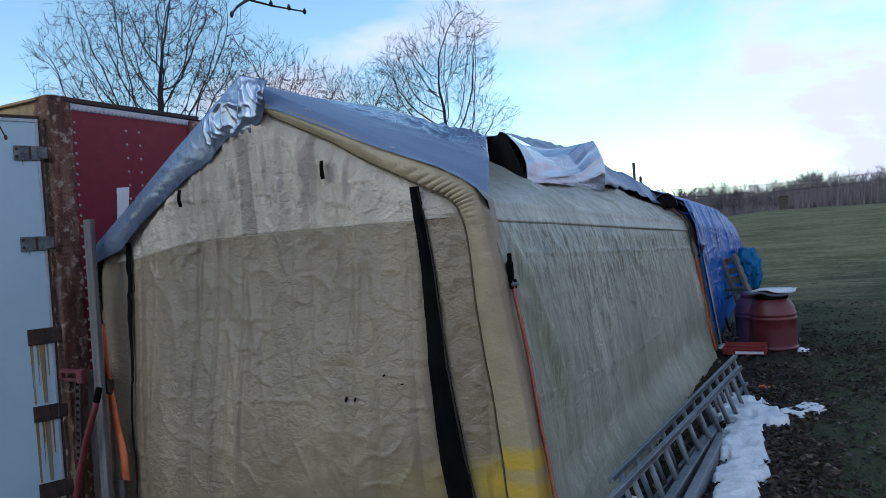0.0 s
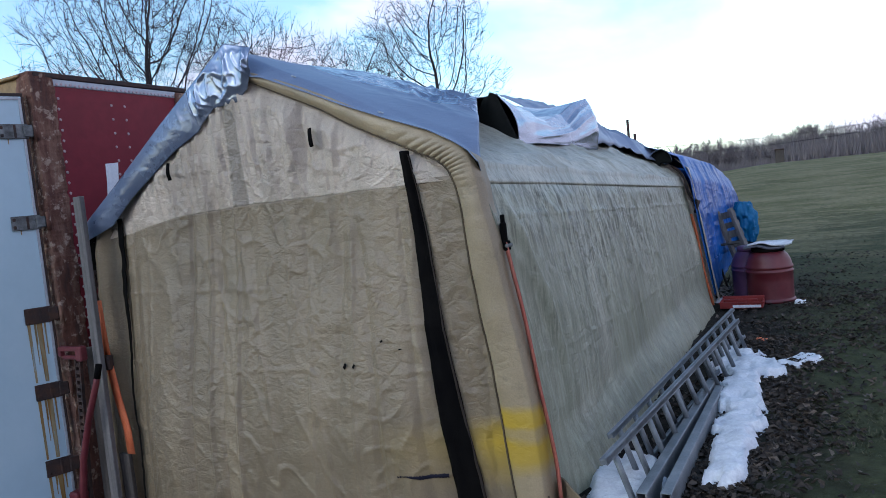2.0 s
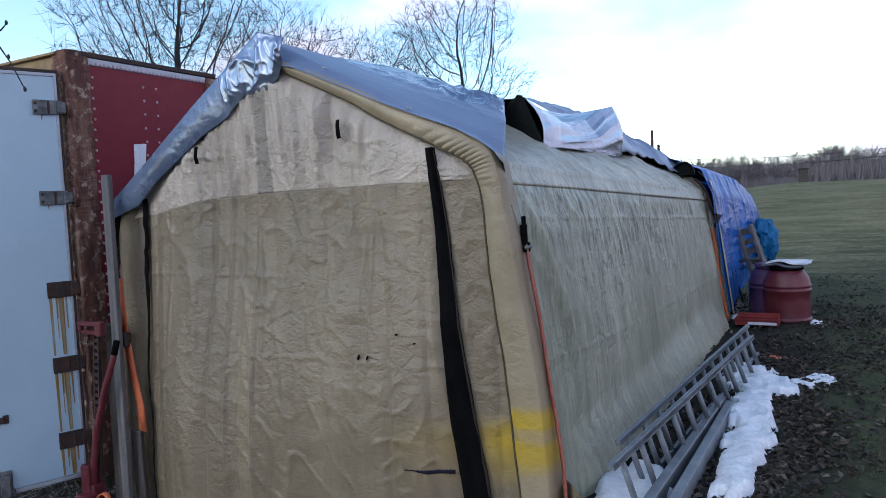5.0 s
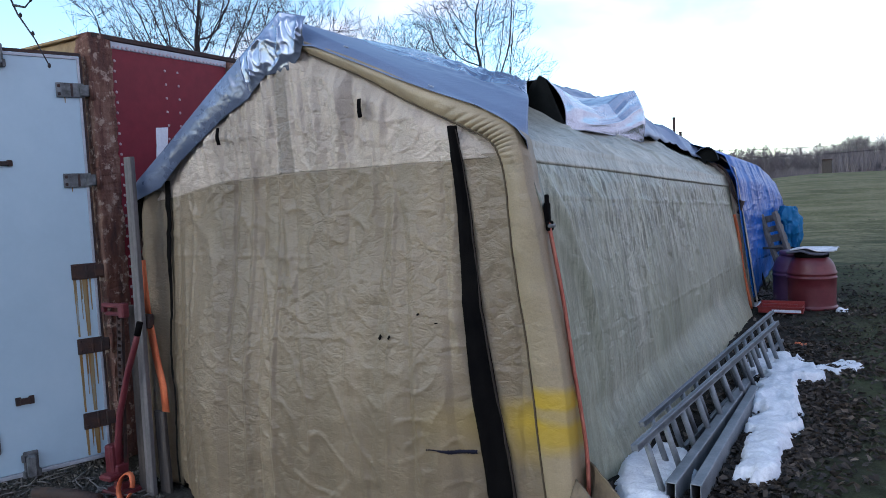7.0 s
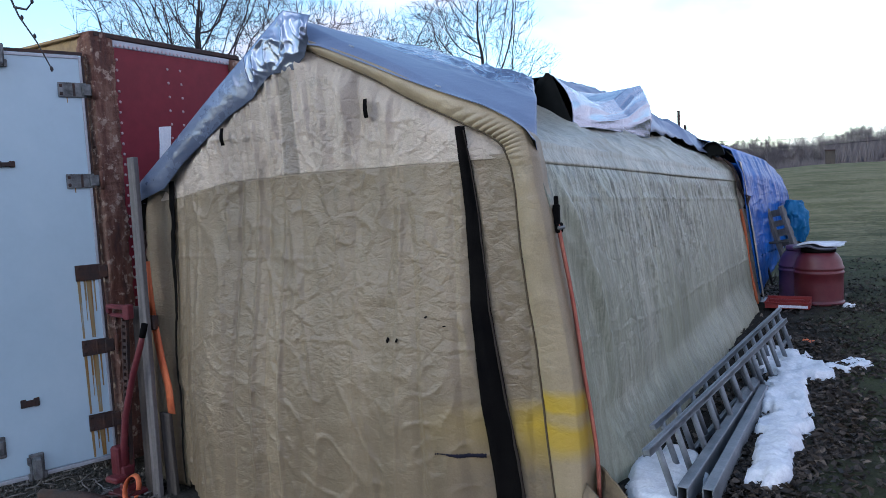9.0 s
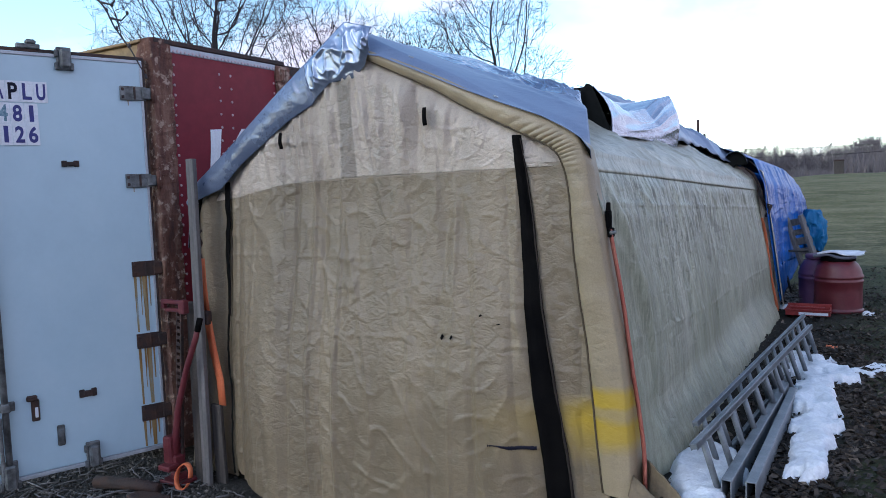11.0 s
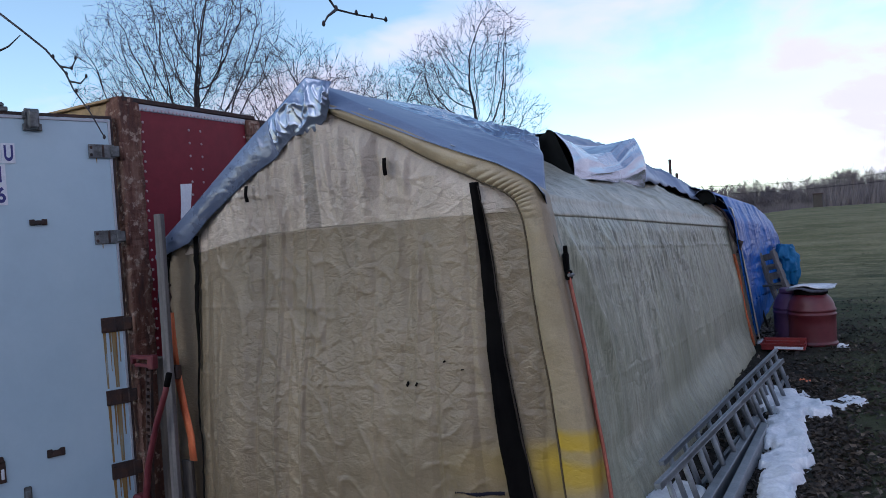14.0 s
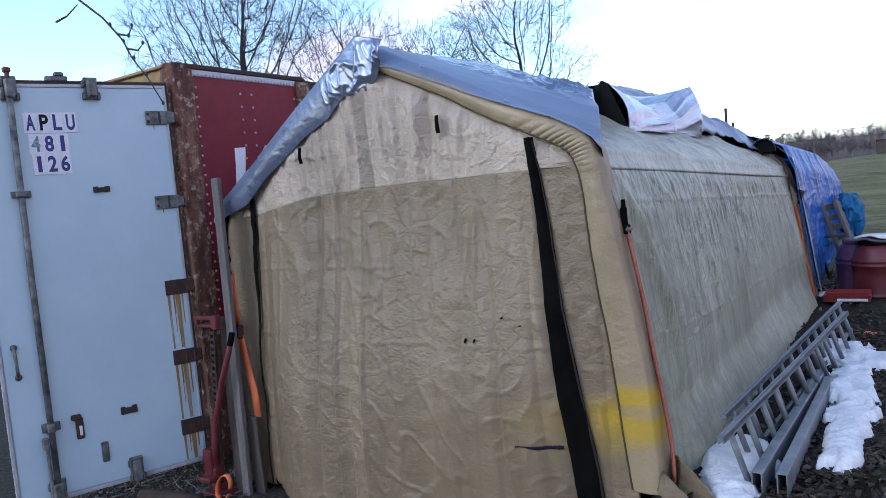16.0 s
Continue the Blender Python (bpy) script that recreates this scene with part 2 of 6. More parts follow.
def tarp(name, a, b_, c_, rough, metal, crease=1.0, fine=16.0, spec=0.5, run=(1.3, 0.55, 2.4), turn=(0.3, 0.5, 0.2)):
    m = bpy.data.materials.new(name)
    m.use_nodes = True
    t = m.node_tree
    b = t.nodes["Principled BSDF"]
    c = t.nodes.new("ShaderNodeTexCoord")
    n1 = node(t, "ShaderNodeTexNoise", Scale=1.7, Detail=8.0, Roughness=0.65)
    t.links.new(c.outputs["Object"], n1.inputs["Vector"])
    col = ramp(t, n1.outputs["Fac"], [(0.32, a), (0.55, b_), (0.72, c_)])
    n2 = node(t, "ShaderNodeTexNoise", Scale=5.0, Detail=4.0, Roughness=0.55, Distortion=0.5)
    n2.noise_type = "RIDGED_MULTIFRACTAL"
    n3 = node(t, "ShaderNodeTexNoise", Scale=160.0, Detail=2.0)
    mpw = node(t, "ShaderNodeMapping", Scale=run, Rotation=turn)
    t.links.new(c.outputs["Object"], mpw.inputs["Vector"])
    t.links.new(mpw.outputs[0], n2.inputs["Vector"])
    t.links.new(c.outputs["Object"], n3.inputs["Vector"])
    col = mix(t, 1.0, col, ramp(t, n3.outputs["Fac"], [(0.3, 0.88), (0.7, 1.1)]), "MULTIPLY")
    t.links.new(col, b.inputs["Base Color"])
    t.links.new(ramp(t, n1.outputs["Fac"], [(0.3, rough - 0.07), (0.7, rough + 0.1)]), b.inputs["Roughness"])
    b.inputs["Metallic"].default_value = metal
    b.inputs["Specular IOR Level"].default_value = spec
    bp = node(t, "ShaderNodeBump", Strength=0.35 * crease, Distance=0.02)
    t.links.new(n2.outputs["Fac"], bp.inputs["Height"])
    n4 = node(t, "ShaderNodeTexNoise", Scale=fine, Detail=4.0, Roughness=0.6, Distortion=0.4)
    n4.noise_type = "RIDGED_MULTIFRACTAL"
    t.links.new(mpw.outputs[0], n4.inputs["Vector"])
    bq = node(t, "ShaderNodeBump", Strength=0.5 * crease, Distance=0.006)
    t.links.new(n4.outputs["Fac"], bq.inputs["Height"])
    t.links.new(bp.outputs[0], bq.inputs["Normal"])
    t.links.new(bq.outputs[0], b.inputs["Normal"])
    return m


M_TARP = tarp("grey blue tarp", (0.15, 0.19, 0.29), (0.19, 0.235, 0.34), (0.24, 0.285, 0.39), 0.40, 0.3, 0.6)
M_SILVER = tarp("silver tarp", (0.17, 0.21, 0.31), (0.26, 0.305, 0.41), (0.42, 0.47, 0.58), 0.22, 0.65, 1.1, 8.0, run=(1.2, 0.28, 1.6), turn=(-0.12, 0, 0))
M_BLUE = tarp("blue tarp", (0.001, 0.050, 0.24), (0.001, 0.085, 0.36), (0.004, 0.135, 0.50), 0.33, 0.0, 1.6, 9.0, 0.22)
M_DOOR = material("white enamelled steel", [(0.37, 0.495, 0.575), (0.40, 0.535, 0.615), (0.435, 0.565, 0.64)], 1.6, 0.38, bump=0.03, fine=30, grit=(0.985, 1.01))
M_RED = material("red painted aluminium", [(0.155, 0.014, 0.022), (0.185, 0.019, 0.028), (0.20, 0.022, 0.030)], 1.3, 0.5, bump=0.06, fine=14, spec=0.22)
M_RIVET = material("scuffed rivet", [(0.38, 0.18, 0.18), (0.55, 0.5, 0.5)], 30, 0.4, 0.3)
M_RUST = material("flaking rusted steel", [(0.035, 0.015, 0.011), (0.115, 0.043, 0.027), (0.25, 0.14, 0.095)], 8, 0.85, bump=1.0, fine=34, stretch=(1.6, 1.6, 0.3), speck=((0.34, 0.24, 0.18), 15.0, 0.555))
M_DARKRUST = material("dark rusted steel", [(0.018, 0.012, 0.011), (0.04, 0.022, 0.018), (0.075, 0.035, 0.022)], 12, 0.8, bump=0.7, fine=50)
M_GALV = material("dull galvanised steel", [(0.035, 0.037, 0.036), (0.12, 0.126, 0.128), (0.23, 0.24, 0.245)], 15, 0.55, 0.35, bump=0.3, fine=70)
M_TRIM = material("pale aluminium trim", [(0.32, 0.34, 0.38), (0.46, 0.48, 0.52)], 10, 0.45, 0.3, bump=0.1)
M_PLY = material("weathered plywood", [(0.20, 0.13, 0.06), (0.32, 0.21, 0.10), (0.40, 0.28, 0.14)], 5, 0.8, bump=0.5, fine=40, stretch=(1, 4, 1))
M_ALU = material("oxidised aluminium", [(0.13, 0.145, 0.16), (0.20, 0.22, 0.24), (0.28, 0.30, 0.32)], 7, 0.55, 0.5, bump=0.12, fine=90)
M_WOOD = material("grey weathered timber", [(0.085, 0.08, 0.08), (0.13, 0.122, 0.12), (0.18, 0.17, 0.165)], 3, 0.85, bump=0.5, fine=45, stretch=(12, 12, 0.7))
M_DARKWOOD = material("dark wet timber", [(0.03, 0.024, 0.02), (0.055, 0.045, 0.04), (0.08, 0.07, 0.06)], 3, 0.85, bump=0.5, fine=45, stretch=(12, 12, 0.7))
M_REDSTEEL = material("dark red painted steel", [(0.075, 0.010, 0.015), (0.115, 0.016, 0.022), (0.15, 0.03, 0.034)], 9, 0.5, bump=0.2)
M_BARREL = material("red plastic barrel", [(0.075, 0.010, 0.016), (0.10, 0.014, 0.02), (0.14, 0.03, 0.034)], 3, 0.42, bump=0.1, fine=25)
M_PLUM = material("faded plum plastic barrel", [(0.06, 0.022, 0.06), (0.085, 0.034, 0.085), (0.12, 0.055, 0.11)], 3, 0.5, bump=0.1, fine=25)
M_CARD = material("wet cardboard", [(0.09, 0.065, 0.04), (0.15, 0.11, 0.068), (0.21, 0.155, 0.098)], 6, 0.9, bump=0.5, fine=50)
M_BARK = material("bare grey bark", [(0.02, 0.017, 0.020), (0.035, 0.030, 0.034), (0.055, 0.047, 0.05)], 3, 0.9, bump=0.4)
# lighter than M_BARK: haze over distant trees mixed into the colour
M_FARWOOD = material("far winter woods in haze", [(0.105, 0.09, 0.096), (0.16, 0.135, 0.138), (0.20, 0.168, 0.165)], 0.2, 0.95)
M_SNOW = material("old granular snow", [(0.56, 0.58, 0.64), (0.68, 0.70, 0.74), (0.75, 0.77, 0.80)], 9, 0.7, bump=0.7, fine=55)
M_LEAF = material("dead brown leaf", [(0.05, 0.03, 0.02), (0.11, 0.07, 0.045), (0.19, 0.135, 0.09)], 11, 0.8)
M_STONE = material("grey gravel stone", [(0.07, 0.065, 0.06), (0.13, 0.12, 0.11), (0.21, 0.20, 0.185)], 16, 0.85, bump=0.3)
M_BLUEPAINT = material("dark blue print", [(0.015, 0.02, 0.14), (0.025, 0.03, 0.2)], 20, 0.5)
M_NAVY = material("black ink print", [(0.012, 0.012, 0.02), (0.02, 0.02, 0.035)], 20, 0.7, spec=0.08)
M_TEAL = material("worn teal print", [(0.03, 0.13, 0.22), (0.25, 0.36, 0.42)], 60, 0.5)
M_STICKER = material("pale sticker", [(0.62, 0.65, 0.72), (0.70, 0.73, 0.78)], 20, 0.4)
M_WHITE = material("white painted lettering", [(0.70, 0.70, 0.72), (0.80, 0.80, 0.8)], 12, 0.5)
M_REDBOX = material("bright red painted metal", [(0.19, 0.016, 0.016), (0.28, 0.03, 0.025)], 7, 0.45, bump=0.1)
M_GREY = material("whitish plastic sheet", [(0.30, 0.31, 0.35), (0.55, 0.56, 0.60), (0.74, 0.75, 0.77)], 5, 0.8, bump=0.4)
M_CABLE = material("black cable", [(0.015, 0.015, 0.016), (0.03, 0.03, 0.03)], 5, 0.6)


def rust_streak_material():
    m = bpy.data.materials.new("rust run")
    m.use_nodes = True
    t = m.node_tree
    b = t.nodes["Principled BSDF"]
    c = t.nodes.new("ShaderNodeTexCoord")
    mp = node(t, "ShaderNodeMapping", Scale=(60, 60, 3))
    t.links.new(c.outputs["Object"], mp.inputs["Vector"])
    n = node(t, "ShaderNodeTexNoise", Scale=1.0, Detail=4.0)
    t.links.new(mp.outputs[0], n.inputs["Vector"])
    t.links.new(ramp(t, n.outputs["Fac"], [(0.35, (0.36, 0.26, 0.10)), (0.6, (0.24, 0.12, 0.02))]), b.inputs["Base Color"])
    t.links.new(ramp(t, n.outputs["Fac"], [(0.30, 0.45), (0.55, 0.97)]), b.inputs["Alpha"])
    b.inputs["Roughness"].default_value = 0.7
    return m


M_RUN = rust_streak_material()


def ground_material():
    m = bpy.data.materials.new("winter field")
    m.use_nodes = True
    t = m.node_tree
    b = t.nodes["Principled BSDF"]
    c = t.nodes.new("ShaderNodeTexCoord")
    xyz = t.nodes.new("ShaderNodeSeparateXYZ")
    t.links.new(c.outputs["Object"], xyz.inputs[0])

    def noise_at(scale, detail=6.0, stretch=(1, 1, 1), rough=0.6):
        mp = node(t, "ShaderNodeMapping", Scale=stretch)
        t.links.new(c.outputs["Object"], mp.inputs["Vector"])
        n = node(t, "ShaderNodeTexNoise", Scale=scale, Detail=detail, Roughness=rough)
        t.links.new(mp.outputs[0], n.inputs["Vector"])
        return n.outputs["Fac"]

    patch = noise_at(0.22, 8.0)
    rows = noise_at(0.55, 10.0, (0.55, 1.0, 1.0), 0.78)
    tuft = noise_at(7.0, 6.0, (1, 1, 1), 0.7)
    fine = noise_at(45.0, 4.0)
    # duller grass nearby, darkened for cloud shade; the far field is coloured sunlit
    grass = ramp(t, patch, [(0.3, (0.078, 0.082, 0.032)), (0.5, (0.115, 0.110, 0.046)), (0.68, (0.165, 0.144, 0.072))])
    shaded_lawn = ramp(t, patch, [(0.3, (0.032, 0.040, 0.018)), (0.55, (0.050, 0.058, 0.026)), (0.70, (0.072, 0.073, 0.036))])
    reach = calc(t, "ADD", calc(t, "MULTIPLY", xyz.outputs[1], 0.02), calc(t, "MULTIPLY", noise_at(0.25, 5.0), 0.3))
    grass = mix(t, ramp(t, reach, [(0.40, 0.0), (0.62, 1.0)]), shaded_lawn, grass)
    grass = mix(t, calc(t, "MULTIPLY", ramp(t, rows, [(0.46, 0.0), (0.58, 0.9)]), ramp(t, reach, [(0.30, 0.12), (0.50, 1.0)])), grass, (0.205, 0.175, 0.095))
    grass = mix(t, 1.0, grass, ramp(t, tuft, [(0.3, 0.55), (0.7, 1.35)]), "MULTIPLY")
    soil = ramp(t, tuft, [(0.3, (0.012, 0.011, 0.009)), (0.55, (0.024, 0.021, 0.017)), (0.72, (0.046, 0.037, 0.028))])
    # trodden, leaf-strewn soil along the shelter and gravel before the container
    near_x = calc(t, "ABSOLUTE", calc(t, "SUBTRACT", xyz.outputs[0], 0.35))
    edge = calc(t, "ADD", near_x, calc(t, "MULTIPLY", noise_at(1.1), 1.6))
    far_y = calc(t, "MULTIPLY", calc(t, "SUBTRACT", xyz.outputs[1], 8.0), 0.4)
    edge = calc(t, "MAXIMUM", edge, calc(t, "ADD", far_y, 1.5))
    bare = ramp(t, calc(t, "MULTIPLY", edge, 0.25), [(0.27, 1.0), (0.47, 0.0)])
    col = mix(t, bare, grass, soil)
    gravel = ramp(t, noise_at(28.0, 5.0), [(0.3, (0.026, 0.024, 0.021)), (0.55, (0.055, 0.051, 0.045)), (0.72, (0.10, 0.092, 0.082))])
    left = calc(t, "ADD", xyz.outputs[0], calc(t, "MULTIPLY", noise_at(1.5), 0.8))
    left = calc(t, "MAXIMUM", left, calc(t, "SUBTRACT", xyz.outputs[1], 3.5))
    col = mix(t, ramp(t, calc(t, "MULTIPLY_ADD", left, 0.2), [(0.30, 1.0), (0.42, 0.0)]), col, gravel)
    col.node.inputs[0].links[0].from_node.inputs[0].links[0].from_node.inputs[2].default_value = 0.6
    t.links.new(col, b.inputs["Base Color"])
    b.inputs["Roughness"].default_value = 0.95
    b.inputs["Specular IOR Level"].default_value = 0.15
    bp = node(t, "ShaderNodeBump", Strength=0.8, Distance=0.05)
    t.links.new(mix(t, 0.5, tuft, fine), bp.inputs["Height"])
    t.links.new(bp.outputs[0], b.inputs["Normal"])
    return m


M_GROUND = ground_material()


# ---- building helpers ----
def mesh_of(name, verts, faces, mats, smooth=True):
    me = bpy.data.meshes.new(name)
    me.from_pydata([tuple(v) for v in verts], [], faces)
    for mm in (mats if isinstance(mats, (list, tuple)) else [mats]):
        me.materials.append(mm)
    if smooth:
        me.shade_smooth()
    me.update()
    return me


def thing(name, label, category, at=(0, 0, 0), group="", kind=""):
    """An Empty at the base of a thing; its parts are given in world metres."""
    ob = new(name)
    ob.empty_display_size = 0.1
    ob.location = at
    ob.matrix_basis = Matrix.Translation(at)
    return tagged(ob, label, category, group, kind)


def under(ob, parent):
    ob.parent = parent
    base = Matrix.Identity(4)
    p = parent
    while p is not None:
        base = p.matrix_basis @ base if p.parent is None else p.matrix_basis @ base
        p = p.parent
    # all parents are unrotated empties or meshes at the origin
    ob.matrix_parent_inverse = base.inverted() if parent.parent is None else Matrix.Identity(4)
    return ob


def part(name, data, mat, parent=None, label="", smooth=True):
    """One mesh object from a bmesh or from (verts, faces), under a thing or a part."""
    if isinstance(data, tuple):
        me = mesh_of(name, data[0], data[1], mat, smooth)
    else:
        me = bpy.data.meshes.new(name)
        data.to_mesh(me)
        data.free()
        for mm in (mat if isinstance(mat, (list, tuple)) else [mat]):
            me.materials.append(mm)
        if smooth:
            me.shade_smooth()
            me.set_sharp_from_angle(angle=radians(35))
    ob = new(name, me)
    if parent is not None:
        under(ob, parent)
    if label:
        ob["label"] = label
    return ob


def box(x0, x1, y0, y1, z0, z1, bevel=0.006, m=None):
    bm = bmesh.new()
    bmesh.ops.create_cube(bm, size=1.0)
    bmesh.ops.scale(bm, vec=(abs(x1 - x0), abs(y1 - y0), abs(z1 - z0)), verts=bm.verts)
    if bevel:
        bmesh.ops.bevel(bm, geom=bm.edges[:], offset=bevel, segments=1, affect="EDGES")
    bmesh.ops.translate(bm, vec=((x0 + x1) / 2, (y0 + y1) / 2, (z0 + z1) / 2), verts=bm.verts)
    if m is not None:
        bmesh.ops.transform(bm, matrix=m, verts=bm.verts)
    return bm


def joined(bms):
    me = bpy.data.meshes.new("tmp")
    bm = bmesh.new()
    for b in bms:
        b.to_mesh(me)
        b.free()
        bm.from_mesh(me)
    bpy.data.meshes.remove(me)
    return bm


def tube(points, radii, sides=8, cap=True):
    """A round bar along a line of points."""
    pts = [Vector(p) for p in points]
    if not isinstance(radii, (list, tuple)):
        radii = [radii] * len(pts)
    verts, faces = [], []
    side = None
    for i, p in enumerate(pts):
        d = (pts[min(i + 1, len(pts) - 1)] - pts[max(i - 1, 0)]).normalized()
        if side is None:
            side = d.orthogonal().normalized()
        side = (side - d * side.dot(d)).normalized()
        up = d.cross(side)
        for k in range(sides):
            a = 2 * math.pi * k / sides
            verts.append(p + (side * math.cos(a) + up * math.sin(a)) * radii[i])
    for i in range(len(pts) - 1):
        for k in range(sides):
            a, b = i * sides + k, i * sides + (k + 1) % sides
            faces.append((a, b, b + sides, a + sides))
    if cap:
        faces.append(tuple(reversed(range(sides))))
        faces.append(tuple(range(len(verts) - sides, len(verts))))
    return verts, faces


def ribbon(points, width, across, thick=0.003):
    """A flat band of webbing along points; across: the direction of its width."""
    a = Vector(across).normalized()
    pts = [Vector(p) for p in points]
    verts, faces = [], []
    for i, p in enumerate(pts):
        d = (pts[min(i + 1, len(pts) - 1)] - pts[max(i - 1, 0)]).normalized()
        n = d.cross(a).normalized()
        w = (a - d * a.dot(d)).normalized() * width / 2
        verts += [p - w - n * thick, p + w - n * thick, p + w + n * thick, p - w + n * thick]
    for i in range(len(pts) - 1):
        for k in range(4):
            q, r = i * 4 + k, i * 4 + (k + 1) % 4
            faces.append((q, r, r + 4, q + 4))
    faces += [(3, 2, 1, 0), tuple(range(len(verts) - 4, len(verts)))]
    return verts, faces


def sheet(fn, nu, nv):
    """A grid surface: fn(u, v) with u and v from 0 to 1."""
    verts = [fn(i / nu, j / nv) for j in range(nv + 1) for i in range(nu + 1)]
    faces = [(j * (nu + 1) + i, j * (nu + 1) + i + 1, (j + 1) * (nu + 1) + i + 1, (j + 1) * (nu + 1) + i) for j in range(nv) for i in range(nu)]
    return verts, faces


def cloth(name, fn, nu, nv, mats, parent, label="", thick=0.004, offset=0.0):
    ob = part(name, sheet(fn, nu, nv), mats, parent, label)
    s = ob.modifiers.new("thickness", "SOLIDIFY")
    s.thickness, s.offset = thick, offset
    if isinstance(mats, (list, tuple)) and len(mats) > 1:
        s.material_offset = 1
    return ob


def lerp(table, x):
    """Linear between the (x, value) rows of a table; the values may be tuples."""
    if x <= table[0][0]:
        return table[0][1]
    for (x0, v0), (x1, v1) in zip(table, table[1:]):
        if x <= x1:
            k = (x - x0) / (x1 - x0)
            if isinstance(v0, tuple):
                return tuple(a + (b - a) * k for a, b in zip(v0, v1))
            return v0 + (v1 - v0) * k
    return table[-1][1]


def smooth(a, b, x):
    k = min(max((x - a) / (b - a), 0.0), 1.0)
    return k * k * (3 - 2 * k)


def nz(x, y, z=0.0):
    return noise.noise(Vector((x, y, z)))


def lathe(profile, sides=32):
    """A turned shape from (radius, height) rows."""
    verts, faces = [], []
    for r, z in profile:
        for k in range(sides):
            a = 2 * math.pi * k / sides
            verts.append((r * math.cos(a), r * math.sin(a), z))
    for i in range(len(profile) - 1):
        for k in range(sides):
            a, b = i * sides + k, i * sides + (k + 1) % sides
            faces.append((a, b, b + sides, a + sides))
    faces.append(tuple(reversed(range(sides))))
    faces.append(tuple(range(len(verts) - sides, len(verts))))
    return verts, faces


def moved(data, m):
    return [m @ Vector(v) for v in data[0]], data[1]


def merged(*datas):
    verts, faces = [], []
    for v, f in datas:
        n = len(verts)
        verts += list(v)
        faces += [tuple(i + n for i in q) for q in f]
    return verts, faces


# ---- ground ----
def ground_z(x, y):
    """The yard's height: level by the ladders, lower on the gravel, rising to a far crest."""
    z = -0.46 * (1 - smooth(-0.50, 0.06, x)) * (1 - smooth(0.5, 4.0, y))
    d = math.hypot(x, y)
    z += (1.9 - 0.35 * smooth(-2.0, -9.0, x)) * smooth(14.0, 72.0, y) - 3.0 * smooth(72.0, 130.0, y)
    z += 0.25 * nz(x * 0.06, y * 0.06, 3.0) * smooth(8.0, 30.0, d)
    z += 0.018 * nz(x * 1.7, y * 1.7, 1.0) + 0.008 * nz(x * 6.0, y * 6.0, 2.0)
    return z


def spaced(near0, near1, step, far):
    out = [near0 + step * i for i in range(int(round((near1 - near0) / step)) + 1)]
    lo, hi, g = near0, near1, step
    head, tail = [], []
    while hi < far or lo > -far:
        g *= 1.13
        if lo > -far:
            lo -= g
            head.append(lo)
        if hi < far:
            hi += g
            tail.append(hi)
    return head[::-1] + out + tail


gx, gy = spaced(-4.6, 2.6, 0.06, 700.0), spaced(-2.2, 8.0, 0.07, 900.0)
gverts = [(x, y, ground_z(x, y)) for y in gy for x in gx]
gw = len(gx)
gfaces = [(j * gw + i, j * gw + i + 1, (j + 1) * gw + i + 1, (j + 1) * gw + i) for j in range(len(gy) - 1) for i in range(gw - 1)]
ground = new("ground", mesh_of("ground", gverts, gfaces, M_GROUND))
tagged(ground, "dull winter grass, bare leaf-strewn soil and grey gravel", "ground", kind="structure")

# ---- shelter: a peaked frame tent clad in canvas ----
PEAK = (-1.70, 2.56)
# outline across the tent from the foot of one side to the other, as (x, z)
RIGHT = [(0.005, 0.0), (0.0, 0.25), (-0.015, 0.5), (-0.043, 0.74), (-0.076, 0.96), (-0.117, 1.2), (-0.15, 1.42), (-0.18, 1.54), (-0.205, 1.66), (-0.26, 1.785), (-0.37, 1.87), (-0.55, 1.965), (-1.70, 2.56)]
ROOF = RIGHT[8:]
LEFT = [(-1.70, 2.56), (-3.02, 1.70), (-3.12, 1.60), (-3.17, 1.48), (-3.28, 0.5), (-3.38, -0.47)]
LENGTH = 6.1


def droop(z, y):
    """The frame settles a little towards its far end."""
    return z - 0.028 * y * smooth(0.2, 1.7, z) * (1 - smooth(1.75, 2.5, z))


def along(outline, k):
    """The point at the fraction k of an outline's length."""
    seg = [math.dist(a, b) for a, b in zip(outline, outline[1:])]
    want = k * sum(seg)
    for (a, b), s in zip(zip(outline, outline[1:]), seg):
        if want <= s or (a, b) == (outline[-2], outline[-1]):
            q = min(want / s, 1.0)
            return a[0] + (b[0] - a[0]) * q, a[1] + (b[1] - a[1]) * q
        want -= s


tent = thing("canvas_shelter", "tan peaked canvas frame shelter, mildewed and patched, standing on soil", "tent", (-1.7, 3.0, 0.0))


def crease(n, sharp=7.0):
    """A thin raised line where a noise value passes through nought."""
    return max(0.0, 1 - abs(n) * sharp) ** 1.5


def wall_x(z, y):
    """The side wall bellies out at the near corner and hangs straighter farther on."""
    near = lerp([(q, p) for p, q in RIGHT[:9]] + [(1.70, -0.222)], z)
    far = lerp([(0.0, 0.0), (1.50, -0.20), (1.66, -0.215), (1.70, -0.23)], z)
    return near + (far - near) * smooth(0.2, 4.0, y)


